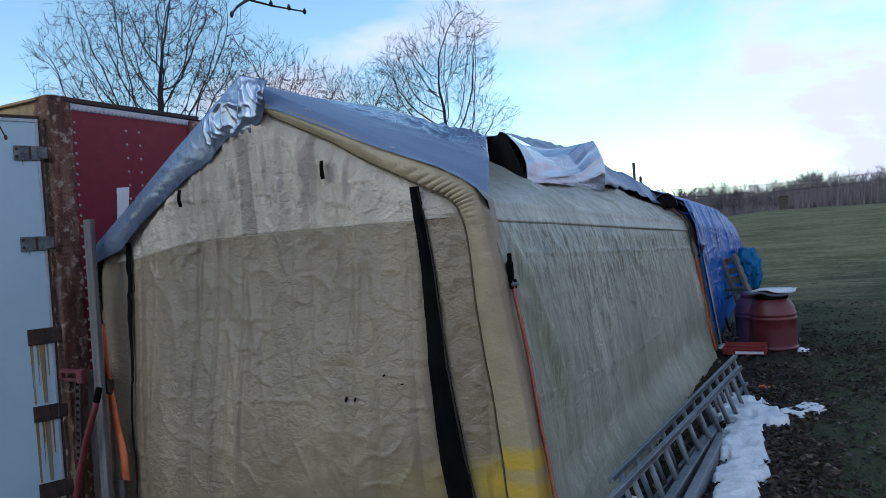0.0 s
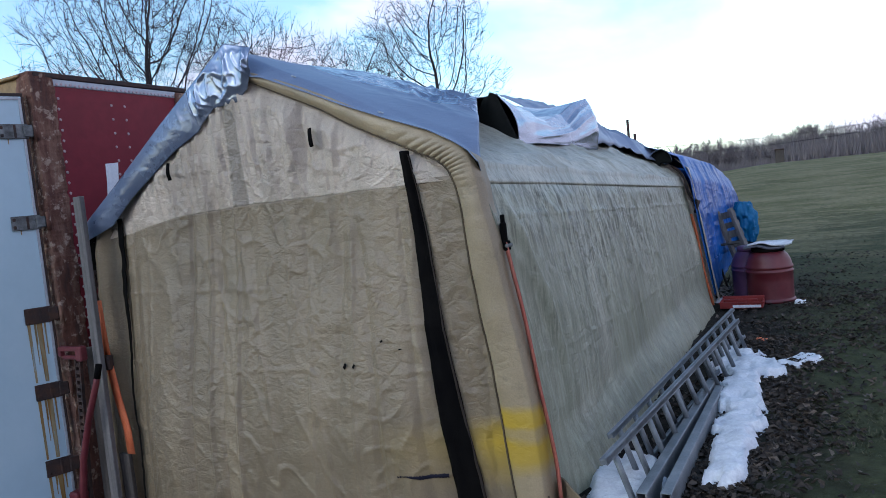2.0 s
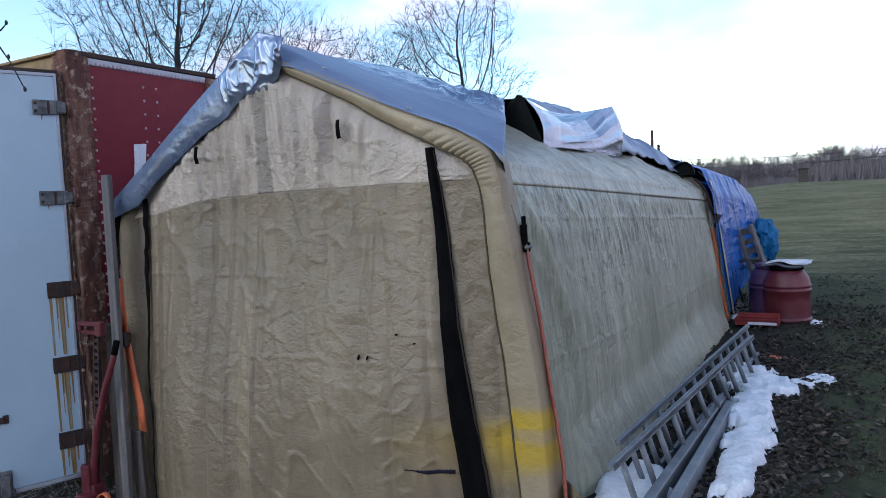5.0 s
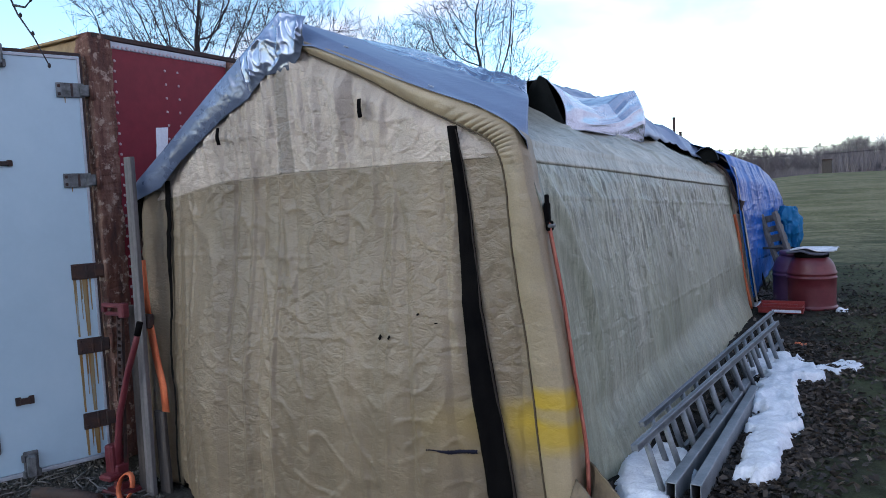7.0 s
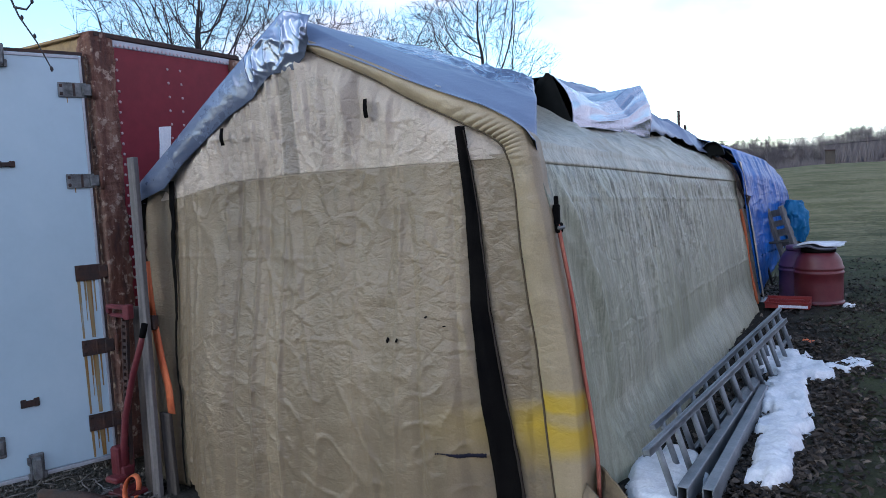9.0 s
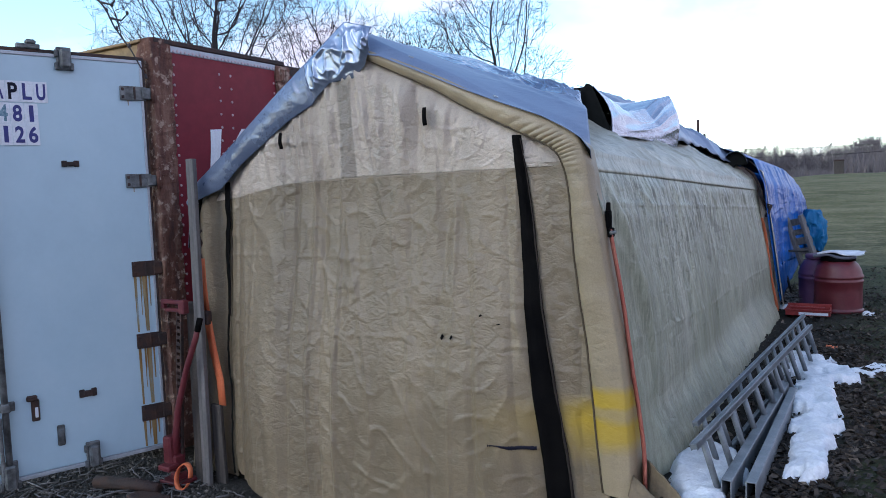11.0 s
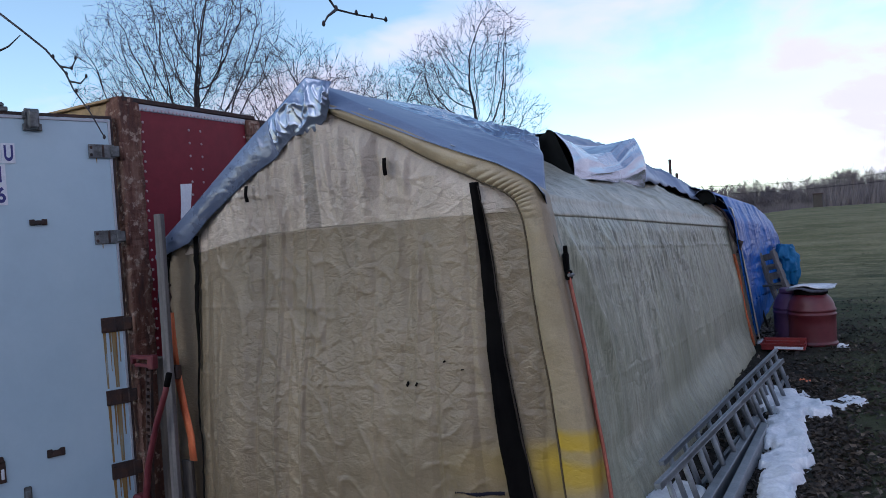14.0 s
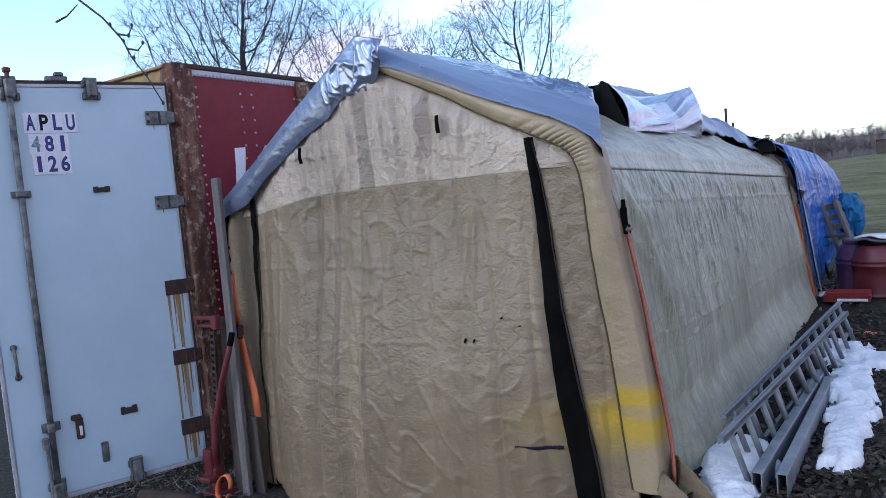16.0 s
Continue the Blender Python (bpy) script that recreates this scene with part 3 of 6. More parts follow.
def side_wall(u, v):
    y = 0.02 + (LENGTH - 0.02) * u
    z = 1.69 * v
    belly = math.sin(math.pi * v) * (0.03 * math.sin(math.pi * ((y * 0.66) % 1.0)))
    fold = 0.008 * nz(y * 5.0, z * 0.5, 5.0) + 0.016 * nz(y * 1.6 + z * 0.5, z * 0.9, 8.0) + 0.006 * nz(y * 13.0, z * 2.0, 2.0)
    seam = 0.006 * math.exp(-((z - seam_high(y)) / 0.010) ** 2) + 0.004 * math.exp(-((z - seam_low(y)) / 0.010) ** 2)
    fold += 0.010 * crease(nz(y * 2.2 + z * 0.8, z * 0.6, 81.0)) + 0.010 * crease(nz(y * 7.0 + z * 0.4, z * 0.7, 82.0), 4.0) * smooth(0.3, 1.2, z)
    fold += 0.004 * crease(nz(y * 4.0 + z * 2.5, z * 2.8 - y, 83.0), 6.0)
    fold += 0.11 * (1 - smooth(0.0, 0.40, z)) * smooth(0.05, 0.5, y) * (1 - smooth(5.4, 6.0, y))
    pull = 0.045 * math.exp(-((y - 0.22 - (1.5 - z) * 0.32) / 0.05) ** 2) * smooth(0.5, 1.0, z) * (1 - smooth(1.4, 1.6, z))
    settle = 0.075 * smooth(1.2, 1.69, z) * smooth(0.0, 6.0, y)
    fold *= 1 - smooth(1.58, 1.68, z)
    return Vector((wall_x(z, y) + belly * smooth(0.0, 1.0, y) + (fold + seam + pull) * (0.25 + 0.75 * smooth(0.0, 0.15, y)), y, droop(z, y) - settle * 0.4 + (ground_z(0.05, y) - 0.02) * (1 - v)))


def seam_high(y):
    return 1.50 - 0.012 * y + 0.015 * nz(y * 1.3, 4.0)


def seam_low(y):
    return 0.78 - 0.05 * y + 0.10 * smooth(2.0, 6.0, y)


cloth("side_wall", side_wall, 300, 110, M_SIDE, tent, "grey-green mildewed canvas wall with streaks")


def right_roof(u, v):
    y = 0.03 + (LENGTH - 0.03) * u
    x, z = along(ROOF, v)
    sag = -0.045 * math.sin(math.pi * min(v * 1.2, 1.0)) * abs(math.sin(math.pi * (y / 1.53)))
    fold = 0.010 * nz(y * 4.0, v * 5.0, 7.0) + 0.006 * nz(y * 11.0, v * 3.0, 9.0)
    rib = 0.016 * sum(math.exp(-((y - q) / 0.035) ** 2) for q in (1.53, 3.05, 4.58))
    free = smooth(0.0, 0.10, v)
    hem = 0.010 * math.exp(-((v - 0.065 - 0.004 * nz(y * 2.0, 6.0)) / 0.006) ** 2) + 0.004 * math.exp(-((v - 0.012) / 0.008) ** 2)
    fold += 0.012 * crease(nz(y * 3.5 - v * 3.0, v * 7.0, 86.0), 5.0) * (1 - smooth(0.3, 0.6, v))
    settle = 0.075 * smooth(0.0, 6.0, y) * (1 - smooth(0.0, 0.25, v))
    return Vector((x + 0.003 + fold * 0.6 * free + hem, y, droop(z, y) - settle * 0.4 + 0.004 + (sag + fold + rib) * free + hem * free))


cloth("roof", right_roof, 200, 90, M_ROOF, tent, "faded grey canvas roof")


def left_skin(u, v):
    y = 0.03 + (LENGTH - 0.03) * u
    x, z = along(LEFT, v)
    fold = 0.012 * nz(y * 4.0, v * 9.0, 17.0)
    return Vector((x - fold, y, droop(z, y) + fold * 0.5))


cloth("far_side_wall", left_skin, 60, 60, M_ROOF, tent, "faded grey canvas")


def back_skin(u, v):
    x, z = along(RIGHT, v) if u < 0.5 else along(LEFT[::-1], v)
    k = abs(u - 0.5) * 2
    return Vector((-1.70 + (x + 1.70) * k, LENGTH, droop(z, LENGTH)))


part("rear_sleeve", tube([(x - 0.01, LENGTH + 0.0, droop(z, LENGTH) - 0.01) for x, z in [along(RIGHT, i / 40) for i in range(41)]], 0.055, 10), M_GABLE, tent, "pale canvas sleeve over the rear pole")
cloth("back_wall", back_skin, 24, 24, M_SIDE, tent)


# outer and inner edge of the puckered sleeve over the corner pole and the gable pipe
SLEEVE_OUT = [(0.005, -0.02), (0.002, 0.22), (-0.015, 0.5), (-0.043, 0.74), (-0.076, 0.96), (-0.117, 1.2), (-0.15, 1.42), (-0.185, 1.56), (-0.208, 1.72), (-0.255, 1.85), (-0.42, 1.955), (-0.80, 2.112), (-1.03, 2.222), (-1.30, 2.342), (-1.60, 2.46)]
SLEEVE_IN = [(-0.16, -0.02), (-0.185, 0.21), (-0.209, 0.5), (-0.231, 0.74), (-0.262, 0.96), (-0.29, 1.2), (-0.306, 1.40), (-0.312, 1.54), (-0.341, 1.694), (-0.40, 1.79), (-0.583, 1.886), (-0.906, 2.046), (-1.109, 2.164), (-1.361, 2.285), (-1.60, 2.40)]


def bulge(x, z):
    """How far the front cloth stands forward of the frame."""
    k = smooth(-3.0, -2.4, x) * (1 - smooth(-0.75, -0.2, x))
    low = 1 - smooth(0.2, 1.7, z)
    b = -0.05 * k - 0.16 * k * low
    b += 0.012 * nz(x * 5.5, z * 0.5, 1.0) + 0.014 * crease(nz(x * 3.6, z * 0.3, 5.0), 5.0) + 0.020 * nz(x * 2.2, z * 0.35, 2.0) + 0.002 * nz(x * 13, z * 9, 4.0)
    b += 0.002 * nz(x * 7 + z * 6, z * 9 - x * 3, 6.0) + 0.003 * nz(x * 4 - z * 5, z * 6, 16.0)
    b -= 0.010 * crease(nz(x * 2.6 + 0.4 * z, z * 0.7, 71.0)) + 0.007 * crease(nz(x * 4.5 + z * 2.4, z * 3.6 - x, 72.0)) * smooth(-0.3, 0.2, nz(x, z, 73.0))
    b -= 0.006 * crease(nz(x * 6.5 - z * 4.0, z * 5.0 + x * 2, 74.0), 5.0) * smooth(-0.2, 0.3, nz(x * 1.3, z * 1.3, 75.0))
    b -= 0.014 * smooth(1.5, 1.95, z) * crease(nz(x * 7.0 + 0.25 * z, z * 0.25, 91.0), 3.5)
    for q, a in ((-2.55, 0.006), (-2.02, 0.012), (-1.80, 0.014), (-1.27, 0.006), (-0.98, 0.007)):
        b += -a * math.exp(-((x - q - 0.012 * math.sin(z * 2.1 + q)) / 0.014) ** 2)
    for q, a in ((1.20, 0.004), (0.74, 0.005), (1.93, 0.005)):
        b += -a * math.exp(-((z - q - 0.02 * nz(x * 2, q)) / 0.013) ** 2) * smooth(-0.2, 0.3, nz(x * 3.0, q * 7.0, 5.0))
    return b


def zip_r(z):
    return lerp([(-0.5, -0.40), (0.14, -0.452), (0.52, -0.497), (0.95, -0.54), (1.42, -0.565), (1.85, -0.60)], z)


def zip_rw(z):
    return lerp([(-0.3, 0.128), (0.1, 0.122), (0.4, 0.112), (1.0, 0.084), (1.4, 0.068), (1.85, 0.045)], z)


def zip_l(z):
    return lerp([(-0.4, -2.88), (0.26, -2.87), (0.68, -2.865), (1.22, -2.815), (1.70, -2.79)], z)


def roof_z(x):
    """The gable's height over the front's ground line."""
    outline = sorted(ROOF + LEFT[1:4])
    return lerp(outline, x)


SEAM = [(-3.2, 1.55), (-2.75, 1.59), (-2.22, 1.67), (-1.64, 1.69), (-0.2, 1.70)]


def hem(x):
    return lerp([(-2.95, -0.40), (-2.87, -0.36), (-2.43, -0.42), (-1.6, -0.45), (-1.0, -0.40), (-0.4, -0.22)], x) + 0.02 * nz(x * 6, 0.0, 3.0)


def door_panel(u, v):
    top = 1.66
    zz = -0.40 + (top + 0.40) * v
    x0, x1 = zip_l(zz), zip_r(zz)
    x = x0 + (x1 - x0) * u
    z0, z1 = hem(x), lerp(SEAM, x)
    z = z0 + (z1 - z0) * v
    return Vector((x, bulge(x, z), z))


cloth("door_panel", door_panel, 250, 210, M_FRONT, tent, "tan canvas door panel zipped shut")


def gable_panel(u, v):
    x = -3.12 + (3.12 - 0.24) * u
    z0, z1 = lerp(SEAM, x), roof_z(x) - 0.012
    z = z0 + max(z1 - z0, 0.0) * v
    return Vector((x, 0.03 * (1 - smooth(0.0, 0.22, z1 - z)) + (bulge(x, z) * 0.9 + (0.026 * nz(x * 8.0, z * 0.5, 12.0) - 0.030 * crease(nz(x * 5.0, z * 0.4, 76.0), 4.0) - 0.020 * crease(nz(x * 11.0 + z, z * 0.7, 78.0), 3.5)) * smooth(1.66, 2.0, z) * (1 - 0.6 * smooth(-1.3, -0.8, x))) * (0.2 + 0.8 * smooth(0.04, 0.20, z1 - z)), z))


# same cloth as the door panel, coloured paler as if lit from behind
cloth("gable_panel", gable_panel, 300, 90, M_GABLE, tent, "canvas gable, coloured paler for daylight behind it")


def right_strip(u, v):
    z = -0.22 + (1.72 + 0.22) * v
    x0 = zip_r(z) + zip_rw(z) * 0.7
    x1 = lerp([(q, p) for p, q in SLEEVE_IN[:10]], z) + 0.03
    x = x0 + (x1 - x0) * u
    return Vector((x, bulge(x, z) * 0.6 - 0.004 - 0.008 * crease(nz(x * 7.0, z * 5.0 + x * 4, 77.0), 5.0), max(z, ground_z(x, -0.03) - 0.02)))


cloth("corner_panel", right_strip, 24, 90, M_FRONT, tent)


def left_strip(u, v):
    z = -0.42 + (1.64 + 0.42) * v
    x1 = zip_l(z) - 0.012
    x0 = lerp([(-0.47, -3.37), (0.5, -3.28), (1.48, -3.17), (1.64, -3.10)], z)
    x = x0 + (x1 - x0) * u
    return Vector((x, 0.03 * math.sin(u * 9 + z * 1.5) * (1 - u) + bulge(x, z) * 0.4, z))


cloth("corner_panel", left_strip, 24, 70, M_FRONT, tent)


def zip_strip(u, v):
    z = -0.42 + (1.87 + 0.42) * v
    w = zip_rw(z)
    x = zip_r(z) - 0.01 + w * u
    return Vector((x, bulge(x, z) * (1 - 0.35 * u) - 0.014 - 0.012 * math.sin(math.pi * u) + 0.008 * nz(u * 3, z * 4, 9), z))


# black cloth strip put in place of the dark gap of the open zip
cloth("zip_band", zip_strip, 8, 90, M_ZIP, tent, "black strip for the open zip's dark gap, wide at the foot")


def zip_tape(u, v):
    z = -0.42 + (1.85 + 0.42) * v
    x = zip_r(z) - 0.01 + zip_rw(z) * (0.90 + 0.12 * u)
    return Vector((x, bulge(x, z) * 0.66 - 0.021, z))


cloth("zip_tape", zip_tape, 2, 90, M_TAPE, tent, "dark brown tape along the zip")


def zip_left(u, v):
    z = -0.38 + (1.70 + 0.38) * v
    w = lerp([(-0.4, 0.016), (0.7, 0.022), (1.2, 0.042), (1.7, 0.05)], z)
    x = zip_l(z) + 0.012 * math.sin(z * 9) * (1 - smooth(1.3, 1.7, z)) - w + w * u
    return Vector((x, bulge(x, z) - 0.02, z))


cloth("zip_band", zip_left, 5, 90, M_ZIP, tent)

def smooth_line(pts, k):
    n = len(pts) - 1
    q = k * n
    i = min(int(q), n - 1)
    p0, p1, p2, p3 = pts[max(i - 1, 0)], pts[i], pts[i + 1], pts[min(i + 2, n)]
    s = q - i
    return tuple(0.5 * (2 * b + (c - a) * s + (2 * a - 5 * b + 4 * c - d) * s * s + (3 * b - a - 3 * c + d) * s ** 3) for a, b, c, d in zip(p0, p1, p2, p3))


def sleeve(u, v):
    o, i = smooth_line(SLEEVE_OUT, v), smooth_line(SLEEVE_IN, v)
    x, z = o[0] + (i[0] - o[0]) * u, o[1] + (i[1] - o[1]) * u
    bend = math.exp(-((v - 0.665) / 0.075) ** 2)
    pucker = -0.016 * abs(math.sin(v * 210 + 4 * nz(v * 12, 0.5, 1) - u * 1.2)) ** 0.7 * smooth(0.05, 0.9, u) * bend + 0.004 * nz(v * 34, u * 0.8, 3) + 0.006 * nz(v * 14, u * 1.2, 13)
    edge = 0.046 * math.sin(math.pi * min(u * 0.92 + 0.08, 1.0)) ** 0.7
    wrap = 1 - smooth(0.0, 0.09, u)
    return Vector((x + 0.012 * wrap, -0.022 - edge * 0.7 + pucker + 0.10 * wrap, max(z - (0.02 + 0.05 * smooth(0.6, 0.7, v)) * wrap, ground_z(x, 0) - 0.03)))


cloth("pole_sleeve", sleeve, 24, 460, M_SLEEVE, tent, "tan puckered sleeve over the corner pole, yellow sprayed low down")

# dark tube laid along the seam to draw the shadow gap beside the sleeve
part("sleeve_seam", tube([sleeve(1.0, i / 120) + Vector((-0.002, -0.006, 0.0)) for i in range(118)], 0.006, 6), M_SEAM, tent, "stitched sleeve seam, dark for its shadow gap")


for px_, pz_, w_, h_ in ((-2.235, 1.945, 0.026, 0.105), (-1.135, 2.01, 0.030, 0.10)):
    def tab(u, v, px_=px_, pz_=pz_, w_=w_, h_=h_):
        x, z = px_ + w_ * (u - 0.5), pz_ + h_ * (v - 0.5)
        return Vector((x, bulge(x, z) * 0.9 - 0.045 - 0.008 * math.sin(math.pi * v), z))
    cloth("vent_tab", tab, 3, 6, M_ZIP, tent, "small black hook-and-loop tab")


def marker(u, v):
    x = -0.74 + 0.25 * u
    z = 0.208 - 0.010 * u + 0.003 * math.sin(u * 9) + 0.004 * nz(u * 70, 4.0) + (0.006 + 0.014 * smooth(0.15, 0.5, u) + 0.014 * nz(u * 40, 1.0)) * (v - 0.5)
    return Vector((x, bulge(x, z) - 0.006, z))


cloth("ink_mark", marker, 90, 2, M_NAVY, tent, "black scribbled mark", thick=0.001)
for tx, tz, tw, th in ((-1.03, 0.772, 0.018, 0.034), (-0.965, 0.776, 0.014, 0.026), (-0.79, 0.905, 0.016, 0.014), (-0.685, 0.862, 0.02, 0.008)):
    cloth("tear", lambda u, v: Vector((tx + tw * (u - 0.5) + 0.006 * (v - 0.5), bulge(tx, tz) - 0.012, tz + th * (v - 0.5) * math.sin(math.pi * (0.1 + 0.8 * u)))), 5, 4, M_ZIP, tent, "small dark tear", thick=0.002)


# ---- straps round the shelter ----
def strap_thing(name, label, pts, mat, width, across, at):
    ob = thing(name, label, "strap", at)
    part("webbing", ribbon(pts, width, across), mat, ob)
    return ob


front_strap = strap_thing("ratchet_strap", "faded red ratchet strap down the shelter's corner", [(wall_x(1.36 * (1 - k), 0) + 0.022 + 0.004 * math.sin(9 * k) + 0.016 * smooth(0.5, 0.9, k), 0.03, 1.36 * (1 - k)) for k in [i / 20 for i in range(21)]], M_PINK, 0.030, (0.8, -0.6, 0), (0.0, 0.0, 0.0))
part("ratchet", joined([box(-0.145, -0.117, 0.03, 0.065, 1.35, 1.46, 0.006), box(-0.132, -0.102, 0.02, 0.06, 1.32, 1.37, 0.006), box(-0.142, -0.120, 0.04, 0.055, 1.45, 1.50, 0.004)]), M_ZIP, front_strap, "black steel ratchet buckle")
part("pin", tube([(-0.107, 0.015, 1.345), (-0.107, 0.07, 1.345)], 0.011), M_GALV, front_strap, "bright steel pin")
rear_strap = strap_thing("ratchet_strap", "orange ratchet strap down the shelter's far corner", [(-0.145 + 0.17 * k + 0.008 * math.sin(8 * k), 5.93 + 0.01 * math.sin(5 * k), 1.13 * (1 - k)) for k in [i / 20 for i in range(21)]], M_ORANGE, 0.055, (0.85, -0.5, 0), (0.06, 6.0, 0.0))
part("hook", tube([(-0.10, 6.0, 1.14), (-0.07, 5.98, 1.20), (-0.04, 5.97, 1.28), (-0.08, 5.97, 1.30), (-0.09, 5.98, 1.22)], 0.018), M_DARKRUST, rear_strap, "black steel hook")
part("chain", tube([(-0.10, 6.0, 1.25), (-0.16, 5.99, 1.40), (-0.19, 5.99, 1.55), (-0.24, 5.99, 1.66), (-0.33, 5.98, 1.74)], [0.012, 0.02, 0.012, 0.02, 0.014], 6), M_DARKRUST, rear_strap, "rusty chain")
left_strap = strap_thing("ratchet_strap", "bright orange ratchet strap slack against the shelter", [(-3.05, -0.09, 1.17), (-3.045, -0.09, 1.0), (-3.03, -0.09, 0.79)], M_ORANGE, 0.055, (1, 0, 0.1), (-3.0, -0.1, 0.0))
part("webbing", ribbon([(-3.03, -0.085, 0.72), (-2.99, -0.085, 0.5), (-2.94, -0.085, 0.3), (-2.93, -0.085, 0.12)], 0.07, (1, 0, 0)), M_ORANGE, left_strap)
part("ratchet", box(-3.055, -2.995, -0.12, -0.07, 0.70, 0.80, 0.01), M_DARKRUST, left_strap, "black steel buckle")
part("hook", tube([(-3.055, -0.09, 1.17), (-3.075, -0.09, 1.23), (-3.045, -0.09, 1.28), (-3.07, -0.09, 1.34), (-3.04, -0.09, 1.37)], 0.011), M_DARKRUST, left_strap, "bent steel hook")

# ---- tarps over the shelter ----
M_SHEEN = tarp("grey blue tarp with sheen", (0.105, 0.135, 0.21), (0.14, 0.175, 0.26), (0.21, 0.25, 0.345), 0.28, 0.3, 0.9, 9.0)
M_CRINKLE = tarp("crinkled silver tarp", (0.13, 0.17, 0.27), (0.20, 0.245, 0.35), (0.36, 0.41, 0.52), 0.20, 0.6, 1.6, 7.0, run=(2.2, 0.8, 1.0), turn=(0.2, 0.3, 0.6))
roof_tarp = thing("roof_tarp", "grey-blue tarp with a silver underside, crumpled over the shelter roof", "tarp", (-1.7, 1.0, 2.6))


def right_z(x, y):
    return droop(lerp(sorted(ROOF), x), y)


LOW_EDGE = [(-0.09, (-0.175, 0.0)), (0.05, (-0.215, 0.02)), (0.15, (-0.26, 0.06)), (0.4, (-0.36, 0.13)), (0.8, (-0.54, 0.14)), (1.2, (-0.72, 0.13)), (1.6, (-0.90, 0.14)), (1.95, (-0.95, 0.20))]
FRONT_EDGE = [(-1.72, 2.60), (-1.53, 2.44), (-1.455, 2.425), (-1.307, 2.36), (-1.163, 2.297), (-0.922, 2.187), (-0.661, 2.08), (-0.443, 1.997), (-0.311, 1.925), (-0.227, 1.867), (-0.17, 1.79)]


def front_tarp(u, v):
    y = -0.07 + 1.74 * u
    xl, lift = lerp(LOW_EDGE, y)
    x = xl + (-1.72 - xl) * v
    crumple = smooth(0.25, 0.9, y) * (1 - v) ** 1.1
    z = right_z(x, max(y, 0.0)) + 0.03 + lift * (1 - v) ** 1.5 + 0.045 * smooth(0.5, 2.0, y) * v
    z += crumple * (0.03 * nz(x * 5 + y * 2, y * 2 - x * 2, 1.0) + 0.06 * crease(nz(x * 4 + y * 2.4, y * 1.4 - x * 1.2, 45.0), 3.0) + 0.02 * crease(nz(x * 9 + y * 5, y * 3 - x * 3, 46.0), 4.0)) + 0.010 * nz(x * 2.5, y * 2.5, 5.0)
    front = 1 - smooth(-0.07, 0.05, y)
    z += (lerp(FRONT_EDGE, x) - 0.034 - z) * front
    return Vector((x, y + 0.012 * nz(x * 5, 0, 3), z))


cloth("tarp_slope", lambda u, v: front_tarp(u * 0.43, v), 50, 110, [M_TARP, M_TARPDARK], roof_tarp, "smooth grey-blue slope", offset=-1.0)
cloth("tarp_slope", lambda u, v: front_tarp(0.43 + u * 0.57, v), 110, 110, [M_CRINKLE, M_TARPDARK], roof_tarp, "creased silvery slope", offset=-1.0)

# the edge thrown back into a hollow roll, open towards the front: rows of (foot, crown) along y
ROLL = [(1.60, (-0.60, 1.935, -0.735, 2.315)), (2.1, (-0.64, 1.965, -0.79, 2.27)), (2.64, (-0.66, 1.97, -0.80, 2.215)), (3.2, (-0.67, 1.96, -0.80, 2.27)), (3.6, (-0.68, 1.955, -0.78, 2.41)), (3.92, (-0.69, 1.95, -0.75, 2.465)), (4.0, (-0.69, 1.95, -0.75, 2.44))]


def roll_tarp(u, v):
    y = 1.60 + 2.40 * u
    fx, fz, cx, cz = lerp(ROLL, y)
    if v < 0.6:
        k = v / 0.6
        x = fx + (cx - fx) * k + 0.05 * math.sin(math.pi * k)
        z = fz + (cz - fz) * k ** 0.9
    else:
        k = (v - 0.6) / 0.4
        x = cx + (-1.70 - cx) * k
        z = cz + (2.59 - cz) * k - 0.09 * math.sin(math.pi * k)
    c = 0.026 * nz(y * 0.5, v * 4.5 - y * 0.9, 44.0) + 0.014 * crease(nz(y * 0.35, v * 6.0 - y * 1.1, 47.0), 2.0) + 0.006 * nz(y * 0.9, v * 13.0 - y * 1.6, 4.0)
    c *= smooth(0.0, 0.30, v) * (0.2 + 0.8 * smooth(0.0, 0.10, u) * (1 - smooth(0.93, 1.0, u)))
    return Vector((x + c * 0.8, y, z + c * 0.7))


cloth("rolled_edge", roll_tarp, 170, 120, [M_SILVER, M_TARPDARK], roof_tarp, "silver crumpled roll turned back over the roof", offset=-1.0)

MOUTH = [(0.0, (-0.90, -0.585, 1.965, 1.925)), (0.25, (-0.925, -0.625, 2.08, 2.03)), (0.6, (-0.895, -0.675, 2.22, 2.155)), (0.85, (-0.85, -0.715, 2.295, 2.25)), (1.0, (-0.80, -0.745, 2.32, 2.318))]


def roll_mouth(u, v):
    x0, x1, z0, z1 = lerp(MOUTH, v)
    bow = 0.03 * math.sin(math.pi * u)
    return Vector((x0 + (x1 - x0) * u, 1.60 - bow + 0.01 * nz(u * 3, v * 4, 5), z0 + (z1 - z0) * u + bow * 0.5 * v))


cloth("turned_corner", roll_mouth, 14, 24, M_TARPDARK, roof_tarp, "black underside turned outwards at the roll's end")

REAR = [(3.93, (-0.72, 0.16)), (4.3, (-0.70, 0.22)), (4.8, (-0.70, 0.14)), (5.2, (-0.66, 0.06)), (5.6, (-0.52, 0.10)), (5.95, (-0.40, 0.06)), (6.3, (-0.36, 0.05))]


